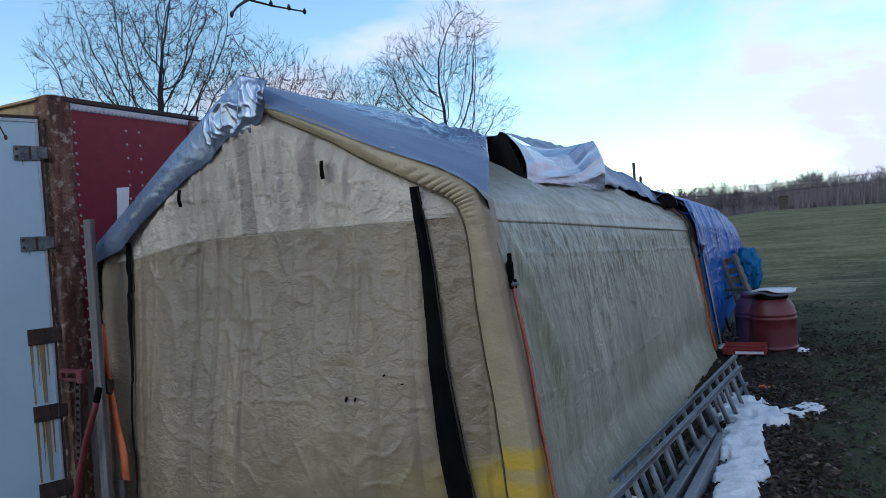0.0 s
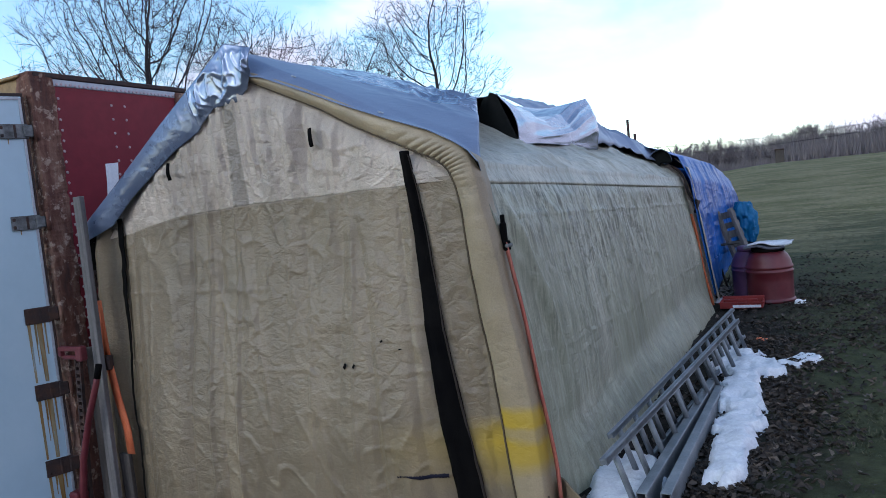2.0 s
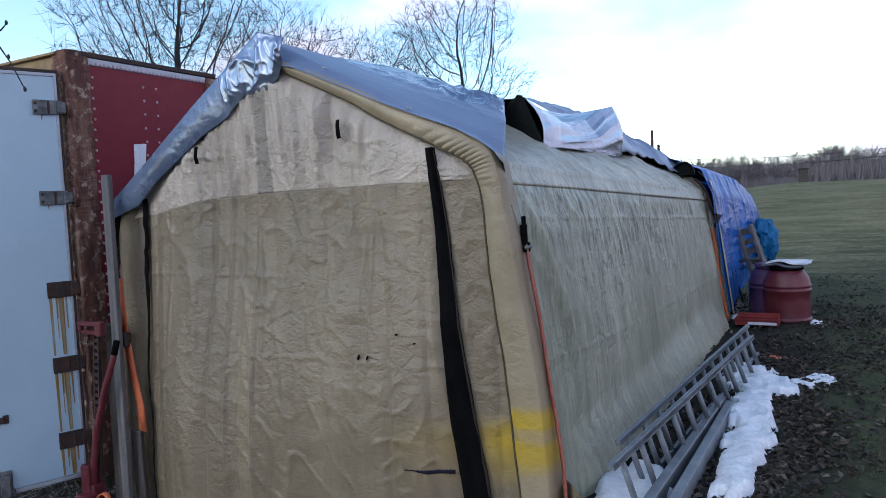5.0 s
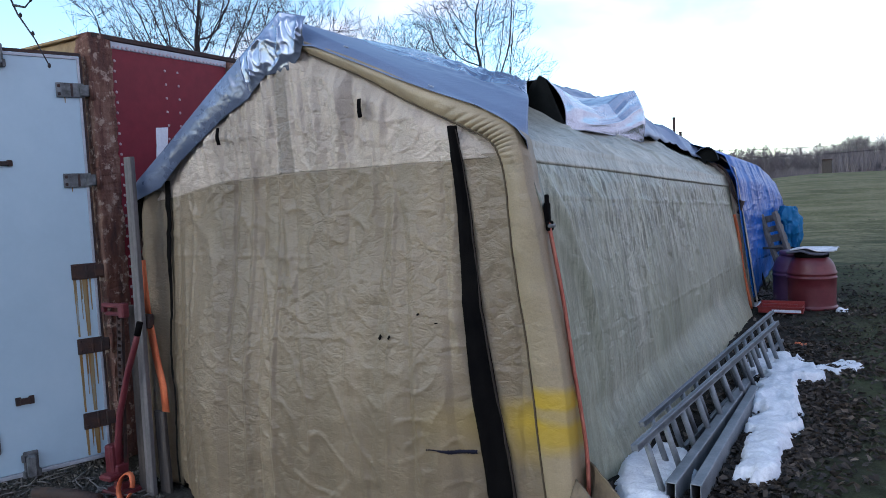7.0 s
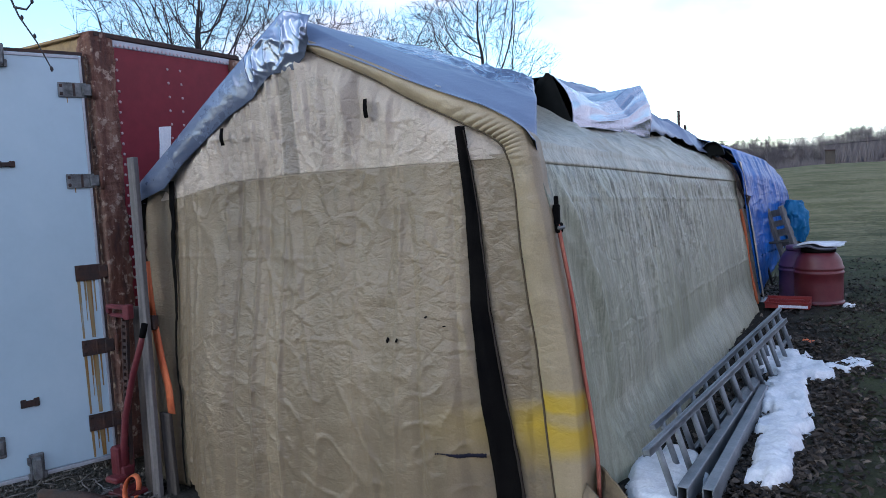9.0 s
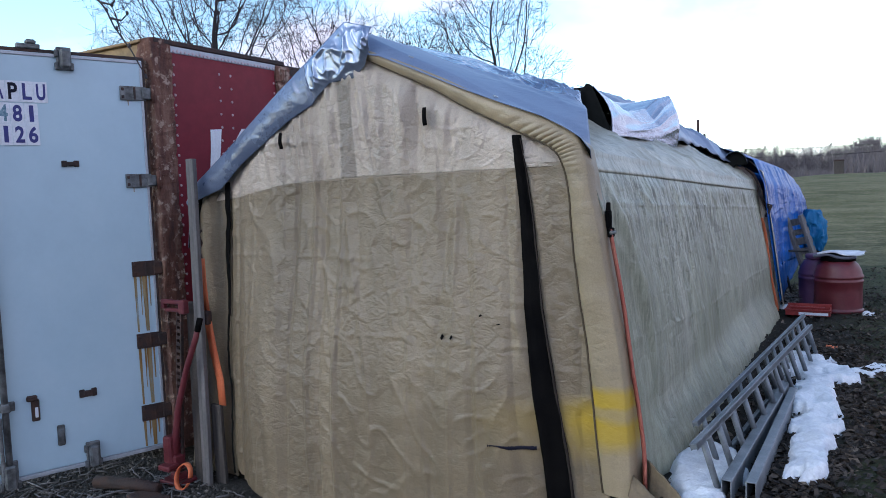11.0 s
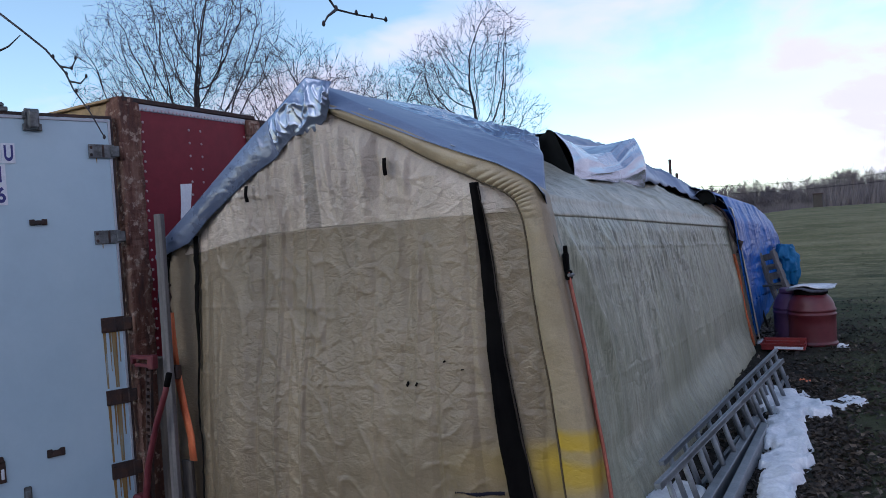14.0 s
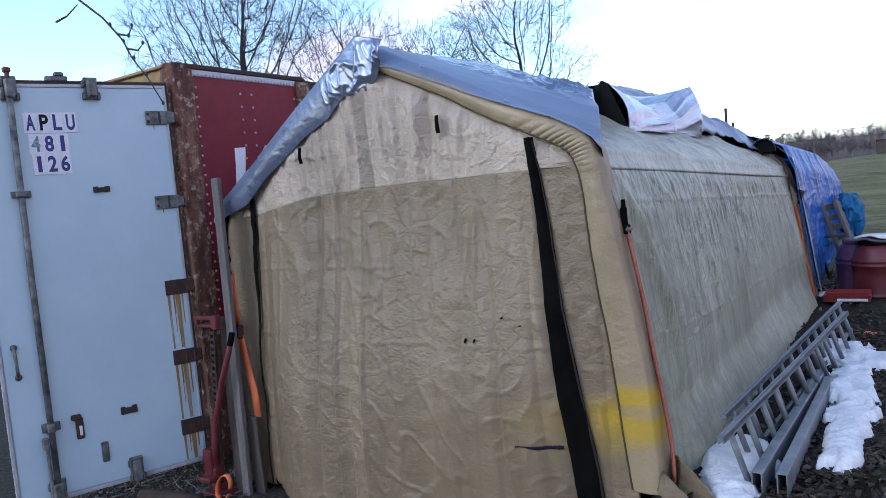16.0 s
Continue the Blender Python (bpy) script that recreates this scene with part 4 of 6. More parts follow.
def rear_tarp(u, v):
    y = 3.93 + 2.32 * u
    xl, lift = lerp(REAR, y)
    x = xl + (-1.72 - xl) * v
    z = right_z(x, min(y, 6.1)) + 0.03 + lift * math.sin(math.pi * min(v * 2.2, 1.0)) + 0.08 * v
    z += (0.03 * nz(x * 4, y * 3, 21.0) + 0.05 * crease(nz(x * 4 + y * 1.5, y * 2 - x, 22.0), 4.0)) * (1 - 0.6 * v) * smooth(3.93, 4.3, y)
    return Vector((x, y, z))


cloth("tarp_slope", rear_tarp, 60, 40, [M_TARP, M_TARPDARK], roof_tarp, "crumpled grey-blue end", offset=-1.0)


def end_roll(u, v):
    """A short open roll at the tarp's far corner, its mouth towards the field."""
    a = math.pi * (0.02 + 0.96 * v)
    return Vector((-0.42 - 0.15 * math.cos(a) - 0.08 * u, 5.70 + 0.42 * u, right_z(-0.42, 5.9) - 0.03 + 0.06 * v + 0.19 * math.sin(a) + 0.012 * nz(u * 5, v * 6, 4)))


cloth("rolled_edge", end_roll, 16, 26, [M_TARP, M_TARPDARK], roof_tarp, "small rolled tarp end with a black hollow", offset=-1.0)
# black half-disc closing the roll, in place of the shade inside it
cloth("hollow_shade", lambda u, v: Vector((-0.42 - 0.14 * math.cos(math.pi * u) * v, 5.76, right_z(-0.42, 5.9) - 0.03 + 0.06 * u + 0.18 * math.sin(math.pi * u) * v)), 16, 3, M_TARPDARK, roof_tarp, "black disc standing for shade inside the roll")


def left_tarp(u, v):
    y = -0.05 + 6.08 * u
    x, z = along([(-1.73, 2.565), (-3.04, 1.725), (-3.14, 1.60), (-3.19, 1.50)], v)
    w = 0.012 * nz(y * 3, v * 6, 31.0) + 0.006 * nz(y * 9, v * 14, 32.0)
    return Vector((x - w, y, z + 0.015 + w))


cloth("tarp_slope", left_tarp, 90, 60, [M_TARP, M_TARPDARK], roof_tarp, "", offset=-1.0)

FLAP_TOP = [(0.0, (-1.50, 2.54)), (0.08, (-1.70, 2.60)), (0.2, (-1.93, 2.45)), (0.45, (-2.30, 2.21)), (0.75, (-2.75, 1.90)), (0.95, (-3.07, 1.69)), (1.0, (-3.18, 1.57))]
FLAP_LOW = [(0.0, (-1.52, 2.44)), (0.05, (-1.56, 2.34)), (0.10, (-1.64, 2.28)), (0.17, (-1.83, 2.27)), (0.24, (-1.93, 2.20)), (0.3, (-1.98, 2.15)), (0.45, (-2.20, 2.06)), (0.70, (-2.63, 1.81)), (0.85, (-2.83, 1.655)), (0.95, (-3.10, 1.575)), (1.0, (-3.17, 1.54))]


def front_flap(u, v):
    a, b = lerp(FLAP_TOP, u), lerp(FLAP_LOW, u)
    x, z = a[0] + (b[0] - a[0]) * v, a[1] + (b[1] - a[1]) * v
    out = 0.05 + 0.028 * math.sin(math.pi * min(v * 0.8 + 0.1, 1.0))
    near = 1 - smooth(0.15, 0.45, u)
    c = (0.014 * nz(x * 6, z * 6, 41.0) + 0.022 * crease(nz(x * 5 + z * 3, z * 5 - x * 2, 43.0), 4.5) + 0.012 * crease(nz(x * 13, z * 15 + x * 5, 42.0), 4.5)) * (0.10 + 0.50 * near)
    c *= 1 - 0.75 * smooth(0.75, 1.0, v)
    return Vector((x, -out - 0.012 - c * smooth(0.0, 0.15, v), z + 0.022 * (1 - v) + 0.4 * c * smooth(0.0, 0.4, v) * (1 - v)))


cloth("front_flap", lambda u, v: front_flap(u * 0.27, v), 80, 40, [M_SILVER, M_TARPDARK], roof_tarp, "silver flap hanging crumpled over the gable", offset=-1.0)
cloth("front_flap", lambda u, v: front_flap(0.27 + u * 0.73, v), 110, 30, [M_SHEEN, M_TARPDARK], roof_tarp, "grey-blue flap hanging over the gable's edge", offset=-1.0)


def corner_tail(u, v):
    return Vector((-3.17 - 0.05 * v + 0.03 * math.sin(u * 5) , -0.06 + 0.5 * u, 1.56 - (0.32 - 0.2 * u) * v))


cloth("corner_tail", corner_tail, 10, 14, [M_TARP, M_TARPDARK], roof_tarp, "loose tarp corner", offset=-1.0)
for gxx, gyy in ((-0.72, -0.055), (-1.25, -0.06)):
    g = lathe([(0.016, 0.0), (0.016, 0.006), (0.008, 0.006), (0.008, 0.001)], 12)
    part("grommet", moved(g, pose(gxx, gyy + 0.02, right_z(gxx, 0) + 0.032, 0, 28, 0)), M_TRIM, roof_tarp, "brass grommet ring")

blue_tarp = thing("blue_tarp", "bright blue plastic tarp draped over a lower frame", "tarp", (-0.6, 7.4, 0.0))
BLUE = [(0.06, 0.12), (-0.05, 0.9), (-0.12, 1.55), (-0.24, 1.84), (-0.55, 1.98), (-1.6, 2.30), (-3.1, 1.6), (-3.2, 0.4)]


def blue_skin(u, v):
    y = 5.97 + 2.84 * u
    x, z = along(BLUE, v)
    x += 0.26 * u * smooth(0.9, 0.3, v) * smooth(0.0, 0.1, v)
    z = z * (1 - 0.10 * u) - 0.16 * smooth(0.55, 1.0, u) * smooth(0.3, 1.6, z)
    w = 0.025 * nz(y * 2.2, v * 4.0, 51.0) + 0.012 * crease(nz(y * 3.0, v * 9.0, 52.0), 4.0) + 0.006 * crease(nz(y * 8.0 + v * 9, v * 22.0, 53.0), 4.0)
    w *= smooth(0.0, 0.06, u) * 0.8 + 0.2
    return Vector((x + w, y - 0.04 * math.sin(v * 6), z + w * 0.4 + (0.25 * u if z < 0.5 else 0.0)))


cloth("tarp_skin", blue_skin, 130, 190, [M_BLUE, M_BLUE], blue_tarp)


def blue_back(u, v):
    p = blue_skin(1.0, v)
    return Vector((-1.6 + (p.x + 1.6) * u, 8.8, 0.1 + (p.z - 0.1) * u))


cloth("tarp_end", blue_back, 12, 30, M_BLUE, blue_tarp)
cloth("tarp_edge", lambda u, v: Vector((lerp([(0.0, 0.03), (0.8, -0.17), (0.9, -0.21), (1.0, -0.36)], v) + 0.065, 5.99 + 0.11 * u, 0.05 + lerp([(0.0, 0.0), (0.8, 1.5), (0.9, 1.64), (1.0, 1.78)], v))), 4, 30, M_GABLE, blue_tarp, "pale folded edge")

# ---- shipping container with an open door ----
box_x, back_y = -3.47, 8.0
cont = thing("shipping_container", "red riveted shipping container, rusty posts, white door standing open", "container", (-4.6, 3.0, -0.3))
part("side_panel", box(box_x - 0.03, box_x, 0.09, 1.19, -0.2, 2.69, 0.003), M_RED, cont, "red painted riveted panel")
part("side_panel", box(box_x - 0.03, box_x, 1.34, back_y, -0.2, 2.69, 0.003), M_RED, cont, "red painted riveted panel")


def rough_post(x0, x1, y0, y1, z0, z1, seed):
    """A corner post whose faces are flaked and pitted."""
    verts, faces = [], []
    n = 150
    ring = [(x0, y0), ((x0 + x1) / 2, y0), (x1, y0), (x1, (y0 + y1) / 2), (x1, y1), ((x0 + x1) / 2, y1), (x0, y1), (x0, (y0 + y1) / 2)]
    for i in range(n + 1):
        z = z0 + (z1 - z0) * i / n
        for q, (x, y) in enumerate(ring):
            d = 0.014 * nz(x * 9 + q * 3, z * 6, seed) + 0.011 * nz(q * 5.0, z * 22, seed + 3)
            verts.append((x + d, y + d * 0.8, z))
    for i in range(n):
        for k in range(8):
            a, b = i * 8 + k, i * 8 + (k + 1) % 8
            faces.append((a, b, b + 8, a + 8))
    faces += [tuple(reversed(range(8))), tuple(range(n * 8, n * 8 + 8))]
    return verts, faces


part("corner_post", rough_post(box_x - 0.14, box_x + 0.012, -0.085, 0.088, -0.30, 2.77, 1.0), M_RUST, cont, "flaking rusted corner post", smooth=False)
part("corner_post", rough_post(box_x - 0.10, box_x + 0.03, 1.195, 1.335, -0.25, 2.72, 9.0), M_RUST, cont, "rusted post", smooth=False)
part("corner_casting", joined([box(box_x - 0.15, box_x + 0.035, 1.18, 1.35, 2.58, 2.73, 0.015), box(box_x + 0.02, box_x + 0.05, 1.22, 1.25, 2.6, 2.7, 0.004), box(box_x + 0.02, box_x + 0.05, 1.28, 1.31, 2.6, 2.7, 0.004)]), M_RUST, cont, "rusted corner casting")
part("post", rough_post(box_x - 2.44, box_x - 2.29, -0.085, 0.08, -0.30, 2.77, 4.0), M_RUST, cont, "rusted corner post", smooth=False)
part("header", joined([box(box_x - 2.30, box_x - 0.14, -0.07, 0.05, 2.60, 2.745, 0.008), box(box_x - 2.30, box_x - 0.10, -0.10, 0.10, 2.745, 2.765, 0.004)]), M_PLY, cont, "brown weathered header")
part("top_rail", box(box_x - 0.04, box_x + 0.008, 0.09, 1.19, 2.685, 2.735, 0.004), M_TRIM, cont, "pale aluminium top rail")
part("top_rail", box(box_x - 0.04, box_x + 0.008, 1.34, back_y, 2.66, 2.72, 0.004), M_DARKRUST, cont)
part("roof", joined([box(box_x - 2.44, box_x + 0.016, -0.06, 1.3, 2.737, 2.775, 0.006), box(box_x - 2.44, box_x, 1.3, back_y, 2.72, 2.75, 0.006)]), M_DARKRUST, cont, "dark tar-edged roof")
part("far_side_panel", box(box_x - 2.44, box_x - 2.41, 0.08, back_y, -0.2, 2.70, 0.003), M_RED, cont)
part("rear_panel", box(box_x - 2.41, box_x - 0.03, back_y - 0.03, back_y, -0.2, 2.70, 0.003), M_RED, cont)
part("floor", box(box_x - 2.41, box_x - 0.03, -0.05, back_y, -0.30, -0.20, 0.004), M_DARKWOOD, cont)
part("bottom_rail", box(box_x - 0.08, box_x + 0.004, 0.09, back_y, -0.33, -0.20, 0.006), M_DARKRUST, cont, "dark rusted bottom rail")
rivet = lathe([(0.011, 0.0), (0.0095, 0.003), (0.005, 0.0055), (0.001, 0.006)], 8)
rivet_me = mesh_of("rivet", *moved(rivet, pose(0, 0, 0, 0, 90, 0)), M_RIVET)
rv = random.Random(4)
for ry, z0, z1, step in ((0.115, -0.1, 2.66, 0.075), (0.555, 0.9, 2.60, 0.105), (0.675, 0.9, 2.60, 0.105), (1.165, 1.3, 2.62, 0.085)):
    z = z0
    while z < z1:
        r = new("rivet", rivet_me)
        r.location = (box_x + 0.0005, ry + rv.uniform(-0.004, 0.004), z)
        under(r, cont)
        z += step
for i in range(30):
    r = new("rivet", rivet_me)
    r.location = (box_x + 0.0085, 0.115 + 0.036 * i, 2.697 + 0.004 * (i % 2))
    under(r, cont)
# big white painted strokes, most of them hidden by the tarp
part("painted_stroke", ([(box_x + 0.003, y, z) for y, z in ((0.43, 2.135), (0.545, 2.145), (0.53, 2.02), (0.50, 1.83), (0.405, 1.82), (0.425, 2.0))], [(0, 1, 2, 3, 4, 5)]), M_WHITE, cont, "white painted stroke", smooth=False)
part("painted_stroke", ([(box_x + 0.003, y, z) for y, z in ((0.60, 2.0), (0.67, 2.0), (0.70, 1.80), (0.60, 1.80))], [(0, 1, 2, 3)]), M_WHITE, cont, "white painted stroke", smooth=False)
part("painted_stroke", ([(box_x + 0.003, y, z) for y, z in ((0.70, 2.08), (0.76, 2.16), (0.92, 2.16), (0.92, 1.9), (0.72, 1.9))], [(0, 1, 2, 3, 4)]), M_WHITE, cont, "white painted stroke", smooth=False)

# the door leaf: u runs from the hinges to the free edge, n stands out of its outer face
HX, HY = -3.50, -0.12
DOOR_M = Matrix(((-0.358, 0.934, 0, HX), (-0.934, -0.358, 0, HY), (0, 0, 1, 0), (0, 0, 0, 1)))


def dbox(u0, u1, n0, n1, z0, z1, bevel=0.004):
    return box(u0, u1, n0, n1, z0, z1, bevel, DOOR_M)


def dtube(pts, r, sides=10):
    return moved(tube(pts, r, sides), DOOR_M)


door = part("door", dbox(0.012, 1.262, -0.055, -0.003, -0.225, 2.60, 0.006), M_DOOR, cont, "white enamelled door leaf swung open")
part("door_gasket", joined([dbox(0.0, 1.275, -0.05, -0.012, 2.595, 2.625, 0.003), dbox(0.0, 0.014, -0.05, 0.004, -0.24, 2.60, 0.003)]), M_DARKRUST, door, "black rubber seal")
part("door_edge", joined([dbox(1.262, 1.285, -0.06, 0.006, -0.25, 2.62, 0.004), dbox(0.0, 1.275, -0.06, 0.005, -0.255, -0.226, 0.004), dbox(0.016, 0.034, -0.01, 0.006, -0.22, 2.59, 0.003), dbox(0.03, 1.262, -0.02, 0.004, 2.575, 2.597, 0.003)]), M_TRIM, door, "grey aluminium edging")
for i, (z0, z1, mm) in enumerate(((2.312, 2.412, M_GALV), (1.690, 1.788, M_GALV), (1.045, 1.155, M_DARKRUST), (0.515, 0.625, M_DARKRUST), (-0.025, 0.092, M_DARKRUST))):
    h = part("hinge", joined([dbox(0.0, 0.178, 0.0, 0.012, z0, z1, 0.003), dbox(-0.03, 0.03, 0.008, 0.03, z0 + 0.01, z1 - 0.01, 0.006)]), mm, door, "grey steel hinge" if i < 2 else "rusted steel hinge")
    part("hinge_pin", dtube([(-0.045, 0.03, z0 - 0.015), (-0.045, 0.03, z1 + 0.015)], 0.016), M_RUST, h)
    part("bolt", dbox(0.150, 0.170, 0.010, 0.018, z0 + 0.012, z0 + 0.034, 0.004), M_DARKRUST, h)
    part("bolt", dbox(0.150, 0.170, 0.010, 0.018, z1 - 0.034, z1 - 0.012, 0.004), M_DARKRUST, h)
    part("bracket_rib", dbox(0.072, 0.088, 0.010, 0.016, z0 + 0.006, z1 - 0.006, 0.003), M_DARKRUST, h)
for z1, z0 in ((1.045, 0.64), (0.515, 0.10), (-0.025, -0.215), (2.312, 2.26), (1.69, 1.645)):
    for u0, w, reach in ((0.150, 0.020, 1.0), (0.078, 0.036, 1.0), (0.056, 0.012, 0.55), (0.122, 0.007, 0.7), (0.116, 0.014, 0.35)):
        if z1 > 1.5 and w != 0.007:
            continue
        low_end = z1 - (z1 - z0) * reach
        d0 = merged(([DOOR_M @ Vector(p) for p in ((u0 + w * 0.1, 0.0015, low_end), (u0 + w * 0.75, 0.0015, low_end), (u0 + w, 0.0015, z1), (u0, 0.0015, z1))], [(0, 1, 2, 3)]))
        part("rust_run", d0, M_RUN, door, "yellow-brown rust run", smooth=False)
rod = part("lock_rod", dtube([(1.025, 0.035, 2.60), (1.035, 0.035, 1.3), (1.035, 0.035, -0.20)], 0.021), M_GALV, door, "grey galvanised locking rod")
for u0, u1, z0, z1 in ((0.97, 1.09, 1.838, 1.882), (0.975, 1.09, 0.235, 0.297)):
    part("rod_bracket", joined([dbox(u0, u1, 0.0, 0.02, z0, z1, 0.005), dbox(u0 + 0.03, u1 - 0.03, 0.02, 0.065, z0, z1, 0.008)]), M_GALV, rod)
for u0, u1, z0, z1 in ((0.975, 1.065, 2.485, 2.645), (0.478, 0.57, 2.492, 2.645), (0.478, 0.568, -0.265, -0.085), (0.985, 1.085, -0.29, -0.10)):
    k = part("cam_keeper", joined([dbox(u0, u1, 0.0, 0.022, z0, z1, 0.006), dbox(u0 + 0.015, u1 - 0.015, 0.02, 0.075, z0 + 0.01, z1 - 0.02, 0.012), dbox(u0 - 0.012, u0 + 0.012, 0.0, 0.03, z0, z0 + 0.05, 0.005), dbox(u1 - 0.012, u1 + 0.012, 0.0, 0.03, z0, z0 + 0.05, 0.005), dbox(u1 - 0.012, u1 + 0.012, 0.0, 0.03, z1 - 0.07, z1 - 0.02, 0.005)]), M_GALV, door, "galvanised cam keeper with dark bolts")
part("top_cap", joined([dbox(0.66, 0.80, -0.05, 0.0, 2.622, 2.655, 0.006), dbox(0.68, 0.745, -0.045, 0.0, 2.65, 2.685, 0.012)]), M_GALV, door, "bent grey cap on the door's top edge")
part("rod_knob", joined([dbox(1.0, 1.05, 0.015, 0.055, 2.66, 2.70, 0.012), dbox(1.012, 1.038, 0.022, 0.048, 2.63, 2.665, 0.004)]), M_RUST, door, "rusty rod end")
for u0, u1, z0, z1 in ((0.475, 0.585, 1.842, 1.884), (0.470, 0.583, 0.235, 0.292)):
    part("rod_bracket", joined([dbox(u0, u0 + 0.035, 0.0, 0.012, z0, z1, 0.004), dbox(u1 - 0.035, u1, 0.0, 0.012, z0, z1, 0.004), dbox(u0 + 0.025, u1 - 0.025, 0.008, 0.022, z0 + 0.004, z1 - 0.008, 0.006)]), M_DARKRUST, door, "empty rusty rod bracket")
part("handle_catch", joined([dbox(0.832, 0.882, 0.0, 0.014, 0.135, 0.285, 0.006), dbox(0.842, 0.908, 0.006, 0.03, 0.275, 0.315, 0.008)]), M_DARKRUST, door, "black steel handle catch")
part("catch_window", dbox(0.842, 0.862, 0.012, 0.018, 0.16, 0.23, 0.003), M_STICKER, door)
part("handle_catch", joined([dbox(0.690, 0.738, 0.0, 0.014, -0.07, 0.075, 0.008), dbox(0.698, 0.730, 0.010, 0.028, -0.045, 0.05, 0.008)]), M_GALV, door, "worn steel handle catch")
part("locking_handle", joined([dbox(1.06, 1.10, 0.03, 0.075, 0.13, 0.21, 0.008), dbox(1.062, 1.084, 0.04, 0.062, -0.22, 0.16, 0.006)]), M_GALV, door, "grey locking handle")
part("grab_handle", merged(dtube([(1.19, 0.0, 0.845), (1.19, 0.035, 0.83), (1.185, 0.035, 0.66), (1.182, 0.0, 0.645)], 0.011), dtube([(1.19, 0.0, 0.846), (1.19, 0.01, 0.846)], 0.022), dtube([(1.182, 0.0, 0.643), (1.182, 0.01, 0.643)], 0.022)), M_GALV, door, "steel grab handle")


def lettering(text, u_left, z0, high, wide, mat, parent, name="letter"):
    """A character of the built-in font, as a thin mesh on the door's outer face."""
    cu = bpy.data.curves.new("text", "FONT")
    cu.body, cu.size, cu.extrude, cu.offset = text, 1.0, 0.0, 0.03
    tmp = new("text", cu)
    bpy.context.view_layer.update()
    me = bpy.data.meshes.new_from_object(tmp.evaluated_get(bpy.context.evaluated_depsgraph_get()))
    bpy.data.objects.remove(tmp)
    xs, ys = [v.co.x for v in me.vertices], [v.co.y for v in me.vertices]
    sx, sy = wide / (max(xs) - min(xs)), high / (max(ys) - min(ys))
    for v in me.vertices:
        v.co = DOOR_M @ Vector((u_left - (v.co.x - min(xs)) * sx, 0.0045, z0 + (v.co.y - min(ys)) * sy))
    me.materials.clear()
    me.materials.append(mat)
    ob = new(name, me)
    under(ob, parent)
    return ob


for row, z0, start, pitch in (("APLU", 2.272, 0.962, 0.0815), ("481", 2.128, 0.945, 0.0815), ("126", 1.990, 0.935, 0.0785)):
    for i, ch in enumerate(row):
        u1 = start - i * pitch
        st = part("sticker", dbox(u1 - pitch + 0.002, u1, 0.0, 0.0022, z0 - 0.004, z0 + 0.133, 0), M_STICKER, door, "pale square sticker", smooth=False)
        w = 0.026 if ch == "1" else 0.054
        lettering(ch, u1 - (pitch - w) / 2, z0 + 0.012, 0.108, w, M_TEAL if ch == "4" else (M_NAVY if ch == "P" else M_BLUEPAINT), st)

# ---- ladders and timbers along the side ----
def ladder(label, a0, a1, b0, b1, rungs, rail_w, rail_t, up):
    """Two rails from a0 to a1 and from b0 to b1, joined by round rungs."""
    a0, a1, b0, b1 = map(Vector, (a0, a1, b0, b1))
    ob = thing("extension_ladder", label, "ladder", tuple((a0 + b0) / 2), group="ladders beside the shelter")
    for p, q in ((a0, a1), (b0, b1)):
        d = (q - p).normalized()
        s = ((b0 - a0) - d * (b0 - a0).dot(d)).normalized()
        n = d.cross(s).normalized()
        m = Matrix((( *d, ), ( *s, ), ( *n, ))).transposed().to_4x4()
        m.translation = p
        length = (q - p).length
        bm = joined([box(0, length, -rail_t / 2, rail_t / 2, -rail_w / 2, rail_w / 2, 0.003), box(0, length, -rail_t * 0.7, rail_t * 0.7, rail_w / 2 - 0.006, rail_w / 2, 0.002), box(0, length, -rail_t * 0.7, rail_t * 0.7, -rail_w / 2, -rail_w / 2 + 0.006, 0.002)])
        bmesh.ops.transform(bm, matrix=m, verts=bm.verts)
        part("rail", bm, M_ALU, ob, smooth=False)
    for i in range(rungs):
        k = (i + 0.5) / rungs
        p, q = a0.lerp(a1, k), b0.lerp(b1, k)
        part("rung", tube([p, q], 0.017, 8), M_ALU, ob)
    return ob


ladder("long grey aluminium extension ladder on edge against the shelter", (0.315, -0.10, 0.325), (0.58, 3.27, 0.325), (0.385, -0.04, 0.03), (0.65, 3.45, 0.03), 12, 0.034, 0.026, None)
ladder("second aluminium ladder section leaning behind the other", (0.235, 0.32, 0.30), (0.475, 3.95, 0.30), (0.31, 0.36, 0.03), (0.55, 4.0, 0.03), 13, 0.030, 0.022, None)


def steel_beam(label, p, q, w, h):
    p, q = Vector(p), Vector(q)
    ob = thing("metal_channel", label, "beam", tuple(p), group="channels beside the ladders")
    d = (q - p).normalized()
    s = Vector((d.y, -d.x, 0)).normalized()
    n = s.cross(d)
    m = Matrix(((*d,), (*s,), (*n,))).transposed().to_4x4()
    m.translation = p
    length = (q - p).length
    bm = joined([box(0, length, -w / 2, w / 2, h - 0.006, h, 0.002), box(0, length, -w / 2, -w / 2 + 0.006, 0, h - 0.006, 0.002), box(0, length, w / 2 - 0.006, w / 2, 0, h - 0.006, 0.002)])
    bmesh.ops.transform(bm, matrix=m, verts=bm.verts)
    part("channel", bm, M_ALU, ob, smooth=False)
    return ob


steel_beam("grey galvanised channel on the leaves", (0.435, 0.06, 0.0), (0.50, 2.12, -0.01), 0.05, 0.125)
steel_beam("grey galvanised channel on the leaves", (0.545, 0.08, 0.0), (0.56, 2.02, -0.02), 0.05, 0.125)

